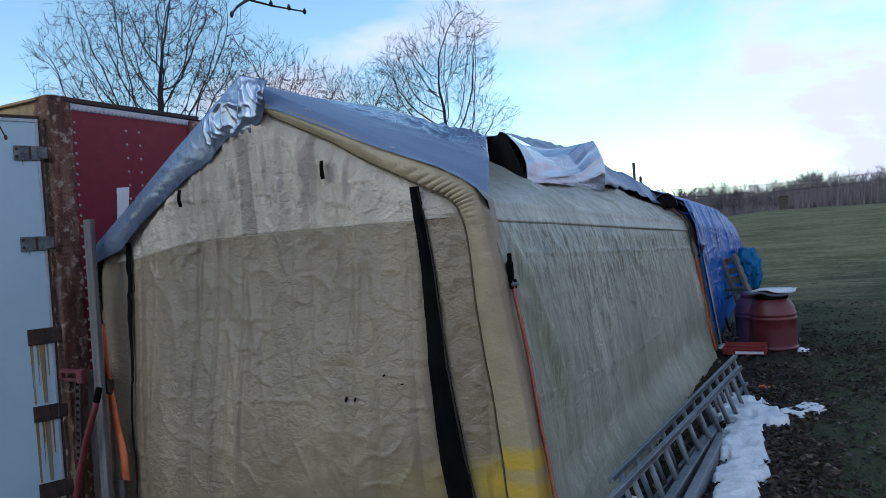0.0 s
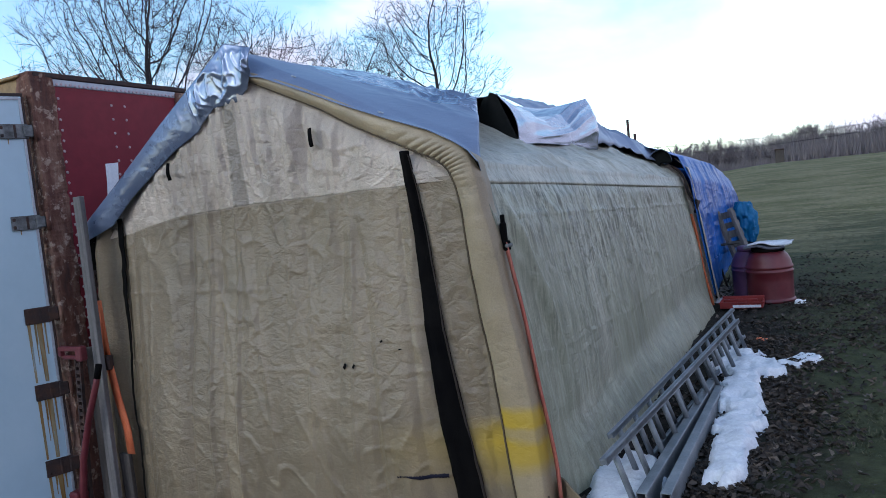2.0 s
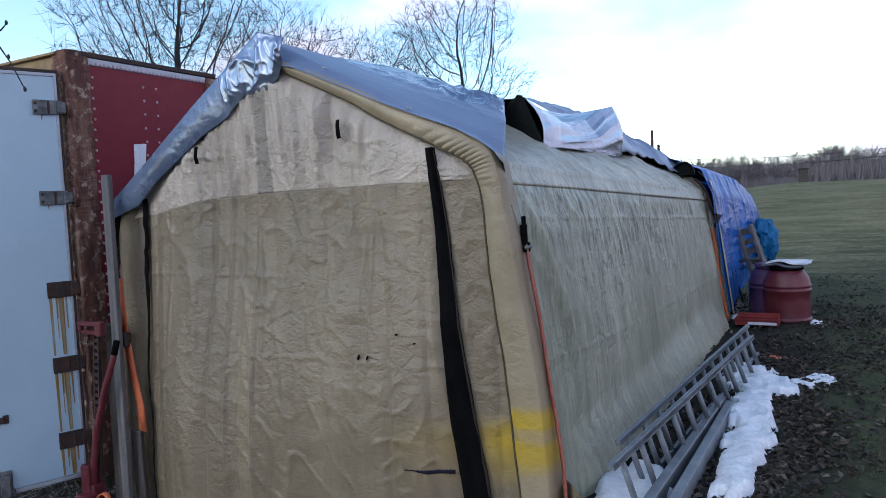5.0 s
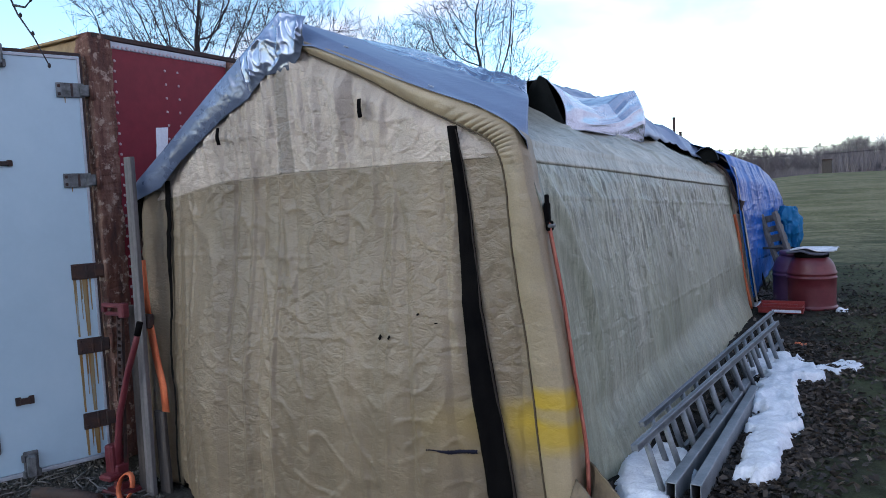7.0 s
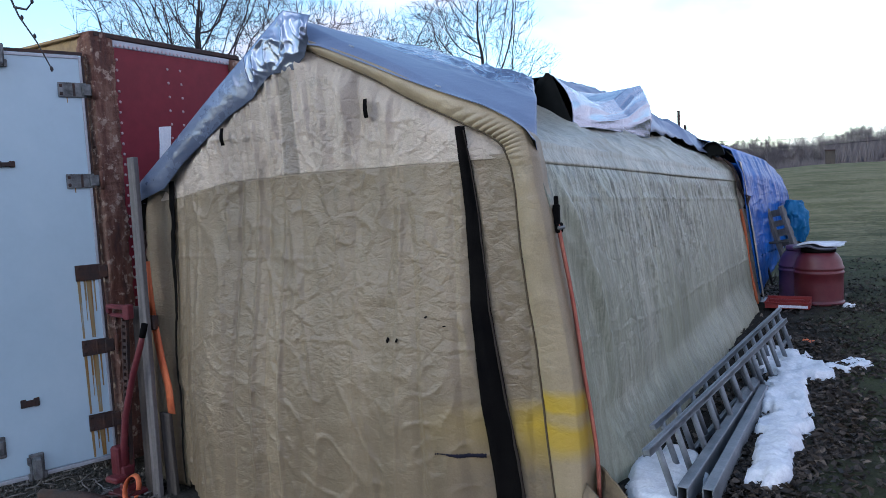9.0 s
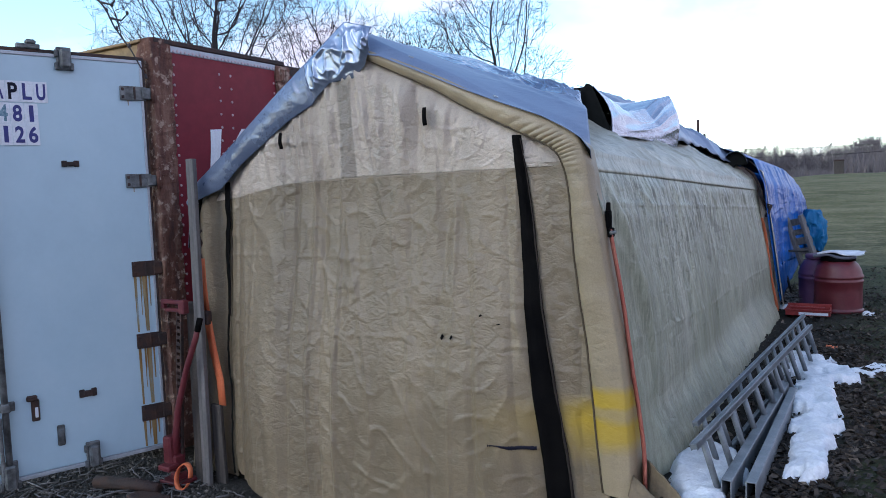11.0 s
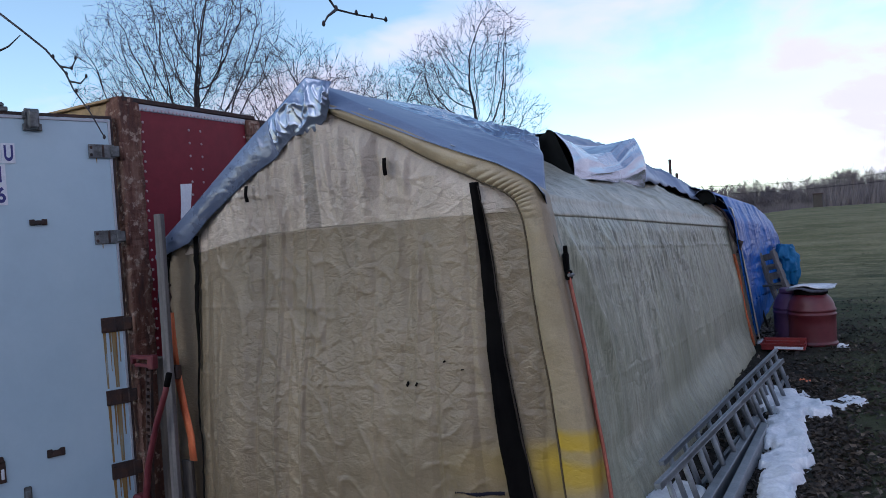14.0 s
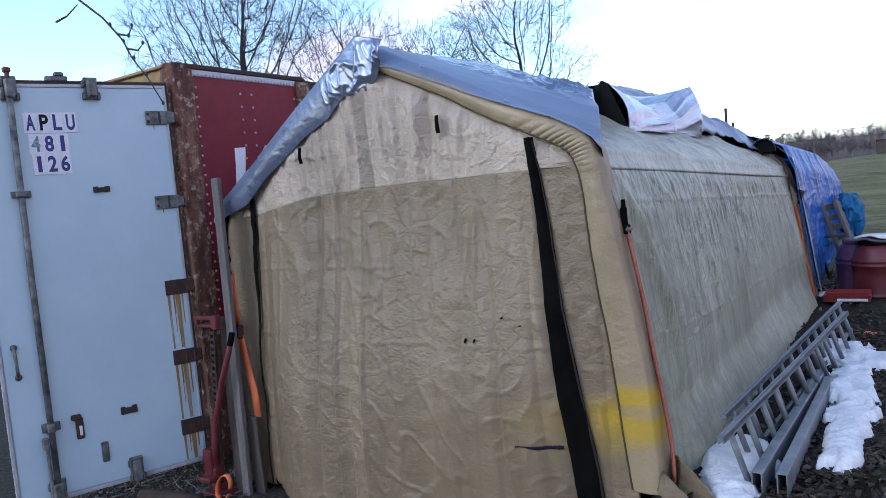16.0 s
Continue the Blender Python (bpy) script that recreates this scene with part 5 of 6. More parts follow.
# ---- snow ----
def snow_patch(label, ridges, h, seed, rag=1.0):
    """Old snow lying in lumps with a ragged, melted edge along ridges of (x0, y0, x1, y1, half width)."""
    cell = 0.016
    xs = [min(r[0], r[2]) - r[4] for r in ridges], [max(r[0], r[2]) + r[4] for r in ridges]
    ys = [min(r[1], r[3]) - r[4] for r in ridges], [max(r[1], r[3]) + r[4] for r in ridges]
    x0, y0 = min(xs[0]) - 0.1, min(ys[0]) - 0.1
    nx, ny = int((max(xs[1]) + 0.1 - x0) / cell), int((max(ys[1]) + 0.1 - y0) / cell)

    def depth(x, y):
        best = -9.0
        for ax, ay, bx, by, r in ridges:
            k = min(max(((x - ax) * (bx - ax) + (y - ay) * (by - ay)) / ((bx - ax) ** 2 + (by - ay) ** 2 + 1e-9), 0.0), 1.0)
            best = max(best, 1 - math.hypot(x - ax - (bx - ax) * k, (y - ay - (by - ay) * k) * 0.8) / r)
        return best + rag * (0.42 * nz(x * 5, y * 3.4, seed) + 0.34 * nz(x * 13, y * 9, seed + 2) + 0.14 * nz(x * 34, y * 26, seed + 4))

    verts, faces, at = [], [], {}
    grid = [[depth(x0 + cell * i, y0 + cell * j) for i in range(nx + 1)] for j in range(ny + 1)]

    def vert(i, j):
        if (i, j) not in at:
            x, y, m = x0 + cell * i, y0 + cell * j, grid[j][i]
            z = ground_z(x, y) - 0.012 + (h + 0.02) * smooth(-0.06, 0.30, m) + (0.03 * nz(x * 7, y * 5, seed + 6) + 0.014 * nz(x * 22, y * 18, seed + 8)) * smooth(0.1, 0.5, m)
            at[(i, j)] = len(verts)
            verts.append((x, y, z))
        return at[(i, j)]

    for j in range(ny):
        for i in range(nx):
            if max(grid[j][i], grid[j][i + 1], grid[j + 1][i], grid[j + 1][i + 1]) > -0.05:
                faces.append((vert(i, j), vert(i + 1, j), vert(i + 1, j + 1), vert(i, j + 1)))
    ob = new("snow_patch", mesh_of("snow_patch", verts, faces, M_SNOW))
    return tagged(ob, label, "snow", group="snow patches")


snow_patch("long lumpy patch of old snow beside the ladder", [(0.56, 3.15, 0.70, 2.7, 0.21), (0.66, 2.6, 0.71, 1.7, 0.15), (0.72, 1.75, 0.76, 0.62, 0.12), (0.72, 2.95, 0.84, 2.65, 0.12)], 0.07, 1.0, 1.3)
snow_patch("small thin patch of snow on leaves", [(0.98, 3.05, 1.11, 3.2, 0.11)], 0.025, 13.0, 1.4)
snow_patch("snow bank under the ladder's near end", [(0.22, 0.50, 0.33, 0.10, 0.15), (0.30, 0.66, 0.40, 0.42, 0.11), (0.32, 0.0, 0.38, -0.12, 0.08)], 0.06, 17.0, 0.9)
snow_patch("scrap of snow by the barrels", [(0.97, 5.98, 1.01, 6.02, 0.05)], 0.025, 25.0, 0.9)
snow_patch("scrap of snow among broken sticks", [(0.12, 6.15, 0.22, 6.3, 0.09)], 0.03, 29.0, 1.3)

# ---- barrels ----
def barrel(label, x, y, r, h, mat, mat_lid):
    """A plastic drum: flanged foot, twin rolled ribs below a domed shoulder, and a low neck."""
    z0 = ground_z(x, y) - 0.01
    ob = thing("plastic_barrel", label, "barrel", (x, y, z0), group="barrels behind the ladder")
    prof = [(0.90, 0.0), (1.0, 0.004), (1.04, 0.02), (1.045, 0.045), (1.02, 0.062), (0.985, 0.07), (0.98, 0.085), (0.985, 0.2), (0.985, 0.37), (0.99, 0.535), (1.02, 0.545), (1.03, 0.56), (1.02, 0.575), (0.985, 0.585), (0.975, 0.60), (0.985, 0.615), (1.015, 0.625), (1.02, 0.64), (1.0, 0.66), (0.97, 0.68), (0.94, 0.74), (0.88, 0.80), (0.79, 0.86), (0.70, 0.895), (0.64, 0.91), (0.62, 0.915)]
    part("drum", moved(lathe([(a * r, b * h) for a, b in prof], 48), Matrix.Translation((x, y, z0))), mat, ob)
    part("rim", moved(lathe([(r * 0.60, h * 0.905), (r * 0.68, h * 0.915), (r * 0.70, h * 0.93), (r * 0.70, h * 0.985), (r * 0.66, h), (r * 0.3, h)], 48), Matrix.Translation((x, y, z0))), mat_lid, ob, "dark rim")
    return ob


barrel("red plastic barrel with a dark rim, on soil", 0.672, 6.17, 0.262, 0.665, M_BARREL, M_ZIP)
barrel("faded plum plastic barrel behind a red one", 0.475, 6.52, 0.262, 0.665, M_PLUM, M_PLUM)
cover = thing("folded_cover", "grey and white plastic sheet folded on the barrels", "sheet", (0.65, 6.2, 0.66))


def cover_fold(u, v, x0, x1, z):
    edge = 0.03 * nz(u * 3, v * 3, 7) + 0.02 * nz(u * 9, v * 9, 8)
    return Vector((x0 + (x1 - x0) * u + edge, 5.98 + 0.40 * v + edge * 0.6, z + 0.016 * nz(u * 4, v * 4, 3 + z) + 0.02 * math.sin(u * 5 + 1) * (1 - v) - 0.03 * smooth(0.3, 0.0, u)))


cloth("grey_fold", lambda u, v: cover_fold(u, v, 0.42, 0.86, 0.672), 30, 22, M_SLATE, cover, "slate grey folded lower layer", thick=0.028)
cloth("white_fold", lambda u, v: cover_fold(u, v, 0.46, 0.94, 0.704), 30, 22, M_GREY, cover, "whitish crumpled top layer", thick=0.012)

# ---- bare trees ----
def bare_tree(label, az, d, fork, blobs, seed):
    """A winter tree: its limbs reach out step by step for the free space of a crown made of egg-shaped blobs.
    blobs: rows of (sideways, height, radius, half height, share of points)."""
    rng = np.random.default_rng(seed)
    x, y = polar(az, d)
    z0 = ground_z(x, y)
    side = np.array((math.cos(radians(az)), math.sin(radians(az)), 0.0))
    goals = []
    for u, h, r, rz, count in blobs:
        way = rng.normal(size=(count, 3))
        way /= np.linalg.norm(way, axis=1)[:, None]
        goals.append(way * rng.uniform(0, 1, (count, 1)) ** 0.42 * (r, r, rz) + np.array((x, y, z0 + h)) + side * u)
    goals = np.concatenate(goals)
    step = 0.25
    nodes = [np.array((x, y, z0 - 0.1))]
    parent = [-1]
    while nodes[-1][2] < z0 + fork:
        nodes.append(nodes[-1] + np.array((rng.normal() * 0.02, rng.normal() * 0.02, step)))
        parent.append(len(nodes) - 2)
    all_nodes = np.array(nodes)
    gap = np.linalg.norm(goals[:, None] - all_nodes[None], axis=2)
    near, dist = gap.argmin(1), gap.min(1)
    for _ in range(150):
        if len(goals) < 5:
            break
        pull = goals - all_nodes[near]
        pull /= np.linalg.norm(pull, axis=1)[:, None] + 1e-9
        free = np.bincount(np.array(parent[1:]), minlength=len(all_nodes))[near] < 3
        goals, near, dist, pull = goals[free], near[free], dist[free], pull[free]
        who, at = np.unique(near, return_inverse=True)
        total = np.zeros((len(who), 3))
        np.add.at(total, at, pull)
        total /= np.linalg.norm(total, axis=1)[:, None] + 1e-9
        total += rng.normal(scale=0.15, size=total.shape) + (0, 0, 0.03)
        back = all_nodes[who] - all_nodes[np.maximum(np.array(parent)[who], 0)]
        total += 0.55 * back / step
        total /= np.linalg.norm(total, axis=1)[:, None] + 1e-9
        fresh = all_nodes[who] + total * step
        base = len(all_nodes)
        all_nodes = np.concatenate((all_nodes, fresh))
        parent += [int(w) for w in who]
        gap = np.linalg.norm(goals[:, None] - fresh[None], axis=2)
        best, bd = gap.argmin(1), gap.min(1)
        closer = bd < dist
        near = np.where(closer, best + base, near)
        dist = np.where(closer, bd, dist)
        keep = dist > 0.30
        goals, near, dist = goals[keep], near[keep], dist[keep]
    n = len(all_nodes)
    kids = [[] for _ in range(n)]
    for i in range(1, n):
        kids[parent[i]].append(i)
    girth = np.zeros(n)
    for i in range(n - 1, -1, -1):
        girth[i] = (sum(girth[k] ** 2.08 for k in kids[i])) ** (1 / 2.08) if kids[i] else 0.0075
    wood, twigs = ([], []), ([], [])

    def add(store, pts, rad, sides):
        v, f = tube(pts, rad, sides, False)
        m = len(store[0])
        store[0].extend(v)
        store[1].extend(tuple(q + m for q in g) for g in f)

    starts = [0]
    while starts:
        i = starts.pop()
        chain = [i] if parent[i] < 0 else [parent[i], i]
        while kids[i]:
            order = sorted(kids[i], key=lambda k: -girth[k])
            starts += order[1:]
            i = order[0]
            chain.append(i)
        rad = [float(girth[q]) for q in chain]
        if parent[chain[0]] >= 0 or len(chain) > 1:
            rad[0] = min(rad[0], rad[1])
        thick = rad[0] > 0.035
        add(wood if thick else twigs, [Vector(all_nodes[q]) for q in chain], rad, 6 if thick else 3)
    rnd = random.Random(seed)
    for i in range(1, n):
        if girth[i] > 0.05:
            continue
        d0 = Vector(all_nodes[i] - all_nodes[parent[i]]).normalized()
        for _ in range(3 if not kids[i] else rnd.choice((0, 0, 1))):
            w = Vector((rnd.uniform(-1, 1), rnd.uniform(-1, 1), rnd.uniform(-0.4, 1)))
            p, l = Vector(all_nodes[i]), rnd.uniform(0.25, 0.65)
            q = p + (d0 + w * 1.1).normalized() * l
            e = q + (d0 * 0.8 + w * 0.6 + Vector((0, 0, 0.1))).normalized() * l * 0.6
            add(twigs, [p, q, e], [0.008, 0.006, 0.004], 3)
            if rnd.random() < 0.6:
                add(twigs, [q, q + (d0 - w * 0.8 + Vector((0, 0, 0.3))).normalized() * l * 0.6], [0.008, 0.005], 3)
    ob = thing("bare_tree", label, "tree", (x, y, z0), group="bare trees behind the shelter")
    part("trunk", wood, M_BARK, ob)
    part("crown", twigs, M_BARK, ob, "leafless crown of fine twigs", smooth=False)
    return ob


def polar(az, d):
    a = radians(az)
    return 1.2 - math.sin(a) * d, -3.5 + math.cos(a) * d


bare_tree("large bare spreading tree, winter, behind the container", 48.0, 33, 3.4, [(-1.3, 8.4, 3.6, 4.4, 1400), (0.8, 10.2, 3.0, 4.3, 1350), (-2.6, 6.8, 2.0, 2.0, 300)], 3)
bare_tree("bare tree with a low wide crown behind the shelter", 40.6, 36, 4.4, [(-0.4, 8.9, 2.8, 2.8, 950), (1.7, 8.2, 2.6, 2.3, 750), (-1.5, 6.8, 1.8, 1.6, 350)], 8)
bare_tree("bare tree with upright limbs behind the shelter", 26.8, 37, 3.4, [(0.9, 10.0, 1.9, 3.1, 850), (-1.4, 9.0, 2.0, 2.8, 850), (1.7, 6.6, 1.8, 1.8, 500)], 14)
bare_tree("smaller bare tree behind the shelter", 32.8, 40, 4.0, [(-0.5, 8.2, 2.4, 2.4, 900), (1.2, 8.6, 1.8, 2.3, 650)], 21)

# ---- far woods, hut and cables ----
def far_woods():
    rnd = random.Random(5)
    verts, faces = [], []

    def stick(p, q, r0, r1):
        v, f = tube([p, q], [r0, r1], 3, False)
        n = len(verts)
        verts.extend(v)
        faces.extend(tuple(i + n for i in g) for g in f)

    for i in range(420):
        az = rnd.uniform(-7.0, 11.5)
        thick = az < 2.0
        d = rnd.uniform(128, 165)
        x, y = polar(az, d)
        z = -1.2
        top = (rnd.uniform(5.0, 8.4) if not thick else rnd.uniform(5.4, 8.8)) + (1.0 if 0.0 < az < 1.5 else 0.0)
        base = Vector((x, y, z))
        stick(base, base + Vector((rnd.uniform(-.4, .4), 0, top * 0.9)), 0.16, 0.05)
        for k in range(26 if thick else 16):
            h = rnd.uniform(0.2 if thick else 0.45, 0.95)
            s = base + Vector((0, 0, top * h))
            l = top * (1.05 - h) * rnd.uniform(0.35, 0.7) + 0.5
            a = rnd.uniform(0, 6.283)
            e = s + Vector((math.cos(a) * l * 0.7, math.sin(a) * l * 0.7, l * rnd.uniform(0.4, 1.0)))
            stick(s, e, 0.05, 0.02)
            for j in range(3):
                w = s.lerp(e, rnd.uniform(0.3, 1.0))
                stick(w, w + Vector((rnd.uniform(-.7, .7), rnd.uniform(-.4, .4), rnd.uniform(0.2, 1.0))), 0.03, 0.012)
    # scrub at their feet
    for i in range(5200):
        az = rnd.uniform(-7.0, 11.0)
        x, y = polar(az, rnd.uniform(118, 150))
        top = rnd.uniform(2.2, 4.2) if az > 2.5 else rnd.uniform(3.4, 6.4)
        p = Vector((x, y, -1.0))
        stick(p + Vector((0, 0, rnd.uniform(0.0, top * 0.5))), p + Vector((rnd.uniform(-1.2, 1.2), rnd.uniform(-1, 1), top)), 0.13, 0.03)
    ob = new("far_woods", mesh_of("far_woods", verts, faces, M_FARWOOD, False))
    return tagged(ob, "bare grey-brown winter woods beyond the field", "woods", kind="stuff")


far_woods()
hx_, hy_ = polar(2.35, 78)
hut_z = ground_z(hx_, hy_)
hut = thing("field_hut", "small dark hut on the field's crest", "hut", (hx_, hy_, hut_z))
part("wall", box(hx_ - 0.40, hx_ + 0.40, hy_ - 0.6, hy_ + 0.6, hut_z - 0.2, hut_z + 1.25, 0.02), M_DARKWOOD, hut)
part("roof", box(hx_ - 0.46, hx_ + 0.46, hy_ - 0.7, hy_ + 0.7, hut_z + 1.25, hut_z + 1.36, 0.03), M_DARKRUST, hut)
for e0, e1 in ((2.35, 2.2), (1.75, 1.75)):
    p0, p1 = polar(11, 100), polar(-7, 92)
    cable = thing("overhead_cable", "thin black overhead cable across the field", "cable", (p0[0], p0[1], 0), group="overhead cables")
    za, zb = 1.6 + 100 * math.tan(radians(e0)), 1.6 + 92 * math.tan(radians(e1 + 0.25))
    part("wire", tube([(p0[0] + (p1[0] - p0[0]) * k, p0[1] + (p1[1] - p0[1]) * k, za + (zb - za) * k - 0.5 * math.sin(math.pi * k)) for k in [i / 16 for i in range(17)]], 0.03, 5), M_CABLE, cable)
vent = thing("stove_pipe", "thin dark pipe standing behind the shelter", "pipe", (-1.5, 9.0, 0.0))
part("pipe", tube([(-1.5, 9.0, -0.05), (-1.5, 9.0, 2.62)], 0.022), M_DARKRUST, vent)
part("cap", box(-1.42, -1.38, 8.98, 9.02, -0.05, 2.38, 0.01), M_DARKRUST, vent)

# ---- planks, jack and litter between container and shelter ----
def plank(name, label, x0, x1, y0, y1, z0, z1, mat, lean=0.0):
    ob = thing(name, label, "board", ((x0 + x1) / 2, y0, z0), group="boards beside the container")
    bm = box(x0, x1, y0, y1, z0, z1, 0.004)
    for v in bm.verts:
        v.co.x += lean * (v.co.z - z0) + 0.003 * nz(v.co.z * 3, v.co.x * 9)
    part("board", bm, mat, ob, smooth=False)
    return ob


plank("leaning_board", "tall grey weathered board leaning by the shelter's corner", -3.09, -3.015, -0.17, -0.135, -0.47, 1.87, M_WOOD, 0.012)
plank("leaning_board", "dark wet board leaning beside a grey one", -3.20, -3.105, -0.14, -0.10, -0.47, 0.86, M_DARKWOOD, 0.01)

# no board known here: dark slab put in for the shade low by the corner
plank("leaning_board", "short dark slab added for the shade behind the others", -3.03, -2.93, -0.10, -0.07, -0.47, 0.12, M_DARKWOOD, -0.02)

jack = thing("farm_jack", "red farm jack with a perforated bar, leaning on the container", "jack", (-3.26, -0.22, -0.45))
bar = joined([box(-0.018, 0.018, -0.01, 0.01, 0.025 + 0.048 * i, 0.025 + 0.048 * i + 0.026, 0.002) for i in range(25)] + [box(-0.028, -0.016, -0.012, 0.012, 0.0, 1.26, 0.002), box(0.016, 0.028, -0.012, 0.012, 0.0, 1.26, 0.002)])
bmesh.ops.transform(bar, matrix=pose(-3.29, -0.20, -0.43, 0, 5.0, 0), verts=bar.verts)
part("rack_bar", bar, M_DARKRUST, jack, "dark perforated steel bar", smooth=False)
part("nose", joined([box(-3.34, -3.10, -0.235, -0.20, 0.855, 0.885, 0.006), box(-3.30, -3.10, -0.235, -0.20, 0.80, 0.825, 0.006), box(-3.15, -3.09, -0.245, -0.19, 0.79, 0.89, 0.008), box(-3.34, -3.31, -0.235, -0.20, 0.82, 0.87, 0.005)]), M_REDSTEEL, jack, "red steel clamp")
part("handle", tube([(-3.29, -0.24, -0.36), (-3.265, -0.245, -0.15), (-3.20, -0.25, 0.12), (-3.08, -0.25, 0.42), (-2.98, -0.24, 0.64), (-2.955, -0.235, 0.72)], [0.03, 0.026, 0.023, 0.022, 0.02, 0.017], 12), M_REDSTEEL, jack, "dark red tubular handle")
part("grip", tube([(-2.965, -0.238, 0.68), (-2.94, -0.23, 0.77)], 0.021, 10), M_ZIP, jack, "black grip")
part("lifter", joined([box(-3.36, -3.24, -0.28, -0.18, -0.36, -0.24, 0.012), box(-3.34, -3.26, -0.30, -0.16, -0.30, -0.10, 0.012), box(-3.33, -3.21, -0.36, -0.26, -0.33, -0.29, 0.01)]), M_REDSTEEL, jack, "red lifting mechanism")
part("foot", joined([box(-3.40, -3.18, -0.30, -0.12, -0.455, -0.43, 0.006), box(-3.34, -3.24, -0.25, -0.17, -0.43, -0.38, 0.008)]), M_REDSTEEL, jack)
loop = thing("strap_loop", "loop of bright orange strap on the gravel", "strap", (-3.13, -0.30, -0.45))
part("webbing", ribbon([(-3.13 + 0.07 * math.cos(a), -0.30 + 0.03 * math.sin(a), -0.36 + 0.085 * math.sin(a)) for a in [i * 0.42 for i in range(15)]], 0.035, (0, 1, 0.2)), M_ORANGE, loop)
pipe_ = thing("rusty_pipe", "short rusty pipe lying on gravel", "pipe", (-3.45, -0.50, -0.44))
part("tube", tube([(-3.72, -0.58, -0.40), (-3.40, -0.48, -0.40), (-3.22, -0.44, -0.41)], [0.045, 0.042, 0.038], 12), M_DARKRUST, pipe_)
rod_ = thing("steel_plate", "dark rusty steel plate lying on gravel", "plate", (-3.2, -0.5, -0.45))
part("plate", box(-3.36, -3.06, -0.60, -0.46, -0.45, -0.425, 0.006), M_DARKRUST, rod_)
for i, (sx, sy, a, l) in enumerate(((-3.30, -0.66, 30, 0.42), (-3.55, -0.75, 62, 0.34), (-3.05, -0.50, 14, 0.30), (-3.42, -0.40, 80, 0.36), (-3.65, -0.9, 10, 0.28))):
    z = ground_z(sx, sy) + 0.02
    st = thing("dry_stick", "dry pale stick on gravel", "stick", (sx, sy, z - 0.02), group="sticks on the gravel")
    part("stick", moved(tube([(0, 0, 0), (l * 0.5, 0.02, 0.012), (l, -0.01, 0.0)], [0.009, 0.007, 0.004], 6), pose(sx, sy, z, 0, 0, a)), M_WOOD if i % 2 else M_PLY, st)
sheet_ = thing("blue_sheet", "crumpled bright blue plastic sheet on the ground", "sheet", (-2.75, -0.78, -0.45))
cloth("fold", lambda u, v: Vector((-2.90 + 0.46 * u, -1.05 + 0.42 * v + 0.05 * u, ground_z(-2.7, -0.8) + 0.10 * math.sin(math.pi * v) * (0.7 + 0.3 * math.sin(u * 7)) + 0.015 * nz(u * 6, v * 6, 3))), 30, 24, M_BLUE, sheet_)
plank_ = thing("rough_plank", "dark plank lying on gravel under blue sheet", "board", (-3.2, -1.05, -0.46))
bm_ = box(-0.30, 0.30, -0.07, 0.07, 0, 0.045, 0.005)
bmesh.ops.transform(bm_, matrix=pose(-3.08, -0.98, -0.455, 0, 0, 28), verts=bm_.verts)
part("board", bm_, M_DARKWOOD, plank_, smooth=False)
peg = thing("wooden_stake", "short grey stake standing in gravel", "stake", (-3.28, -0.92, -0.46))
part("stake", box(-3.30, -3.255, -0.94, -0.90, -0.50, -0.30, 0.006), M_WOOD, peg, smooth=False)


def field_stone(label, x, y, sx, sy, sz, seed):
    bm = bmesh.new()
    bmesh.ops.create_icosphere(bm, subdivisions=3, radius=1.0)
    for v in bm.verts:
        k = 1 + 0.22 * noise.noise(v.co * 1.4 + Vector((seed, 0, 0))) + 0.08 * noise.noise(v.co * 4 + Vector((seed, 0, 0)))
        v.co = Vector((x + v.co.x * k * sx, y + v.co.y * k * sy, ground_z(x, y) + sz * 0.45 + v.co.z * k * sz))
    ob = thing("field_stone", label, "stone", (x, y, ground_z(x, y)), group="stones before the shelter")
    part("stone", bm, M_STONE, ob)


field_stone("flat grey stone on the gravel", -2.42, -0.50, 0.16, 0.10, 0.045, 3.0)
field_stone("flat grey stone on the gravel", -2.20, -0.56, 0.13, 0.10, 0.04, 7.0)
field_stone("broken brown stone on the gravel", -2.56, -0.55, 0.08, 0.07, 0.05, 11.0)

# ---- by the shelter's corner and the barrels ----
card = thing("cardboard_sheet", "wet brown cardboard bent against the shelter's foot", "cardboard", (0.12, -0.05, 0.0))
cloth("sheet", lambda u, v: Vector((-0.03 + 0.30 * u, 0.10 - 0.28 * u + 0.05 * math.sin(v * 2), 0.0 + (0.19 - 0.10 * u ** 2) * v + 0.012 * nz(u * 5, v * 5, 1) - 0.03)), 20, 14, M_CARD, card, thick=0.008)
cloth("flap", lambda u, v: Vector((0.0 + 0.26 * u, -0.02 - 0.26 * u - 0.10 * v, 0.10 - 0.06 * u - 0.07 * v + 0.012 * nz(u * 6, v * 4, 2))), 16, 10, M_CARD, card, thick=0.008)
tail_ = thing("canvas_skirt", "folded tan canvas skirt gathered at the corner", "canvas", (-0.25, -0.06, -0.05))
cloth("fold", lambda u, v: Vector((-0.36 + 0.34 * u, -0.07 - 0.03 * v * math.sin(u * 8) - 0.03 * v, -0.14 - 0.05 * u * (1 - u) * 4 - 0.26 * v + 0.02 * nz(u * 6, v * 4, 5))), 30, 20, M_SLEEVE, tail_)
tray = thing("red_tray", "shallow red metal tray on the soil by the barrels", "tray", (0.39, 5.7, 0.0))
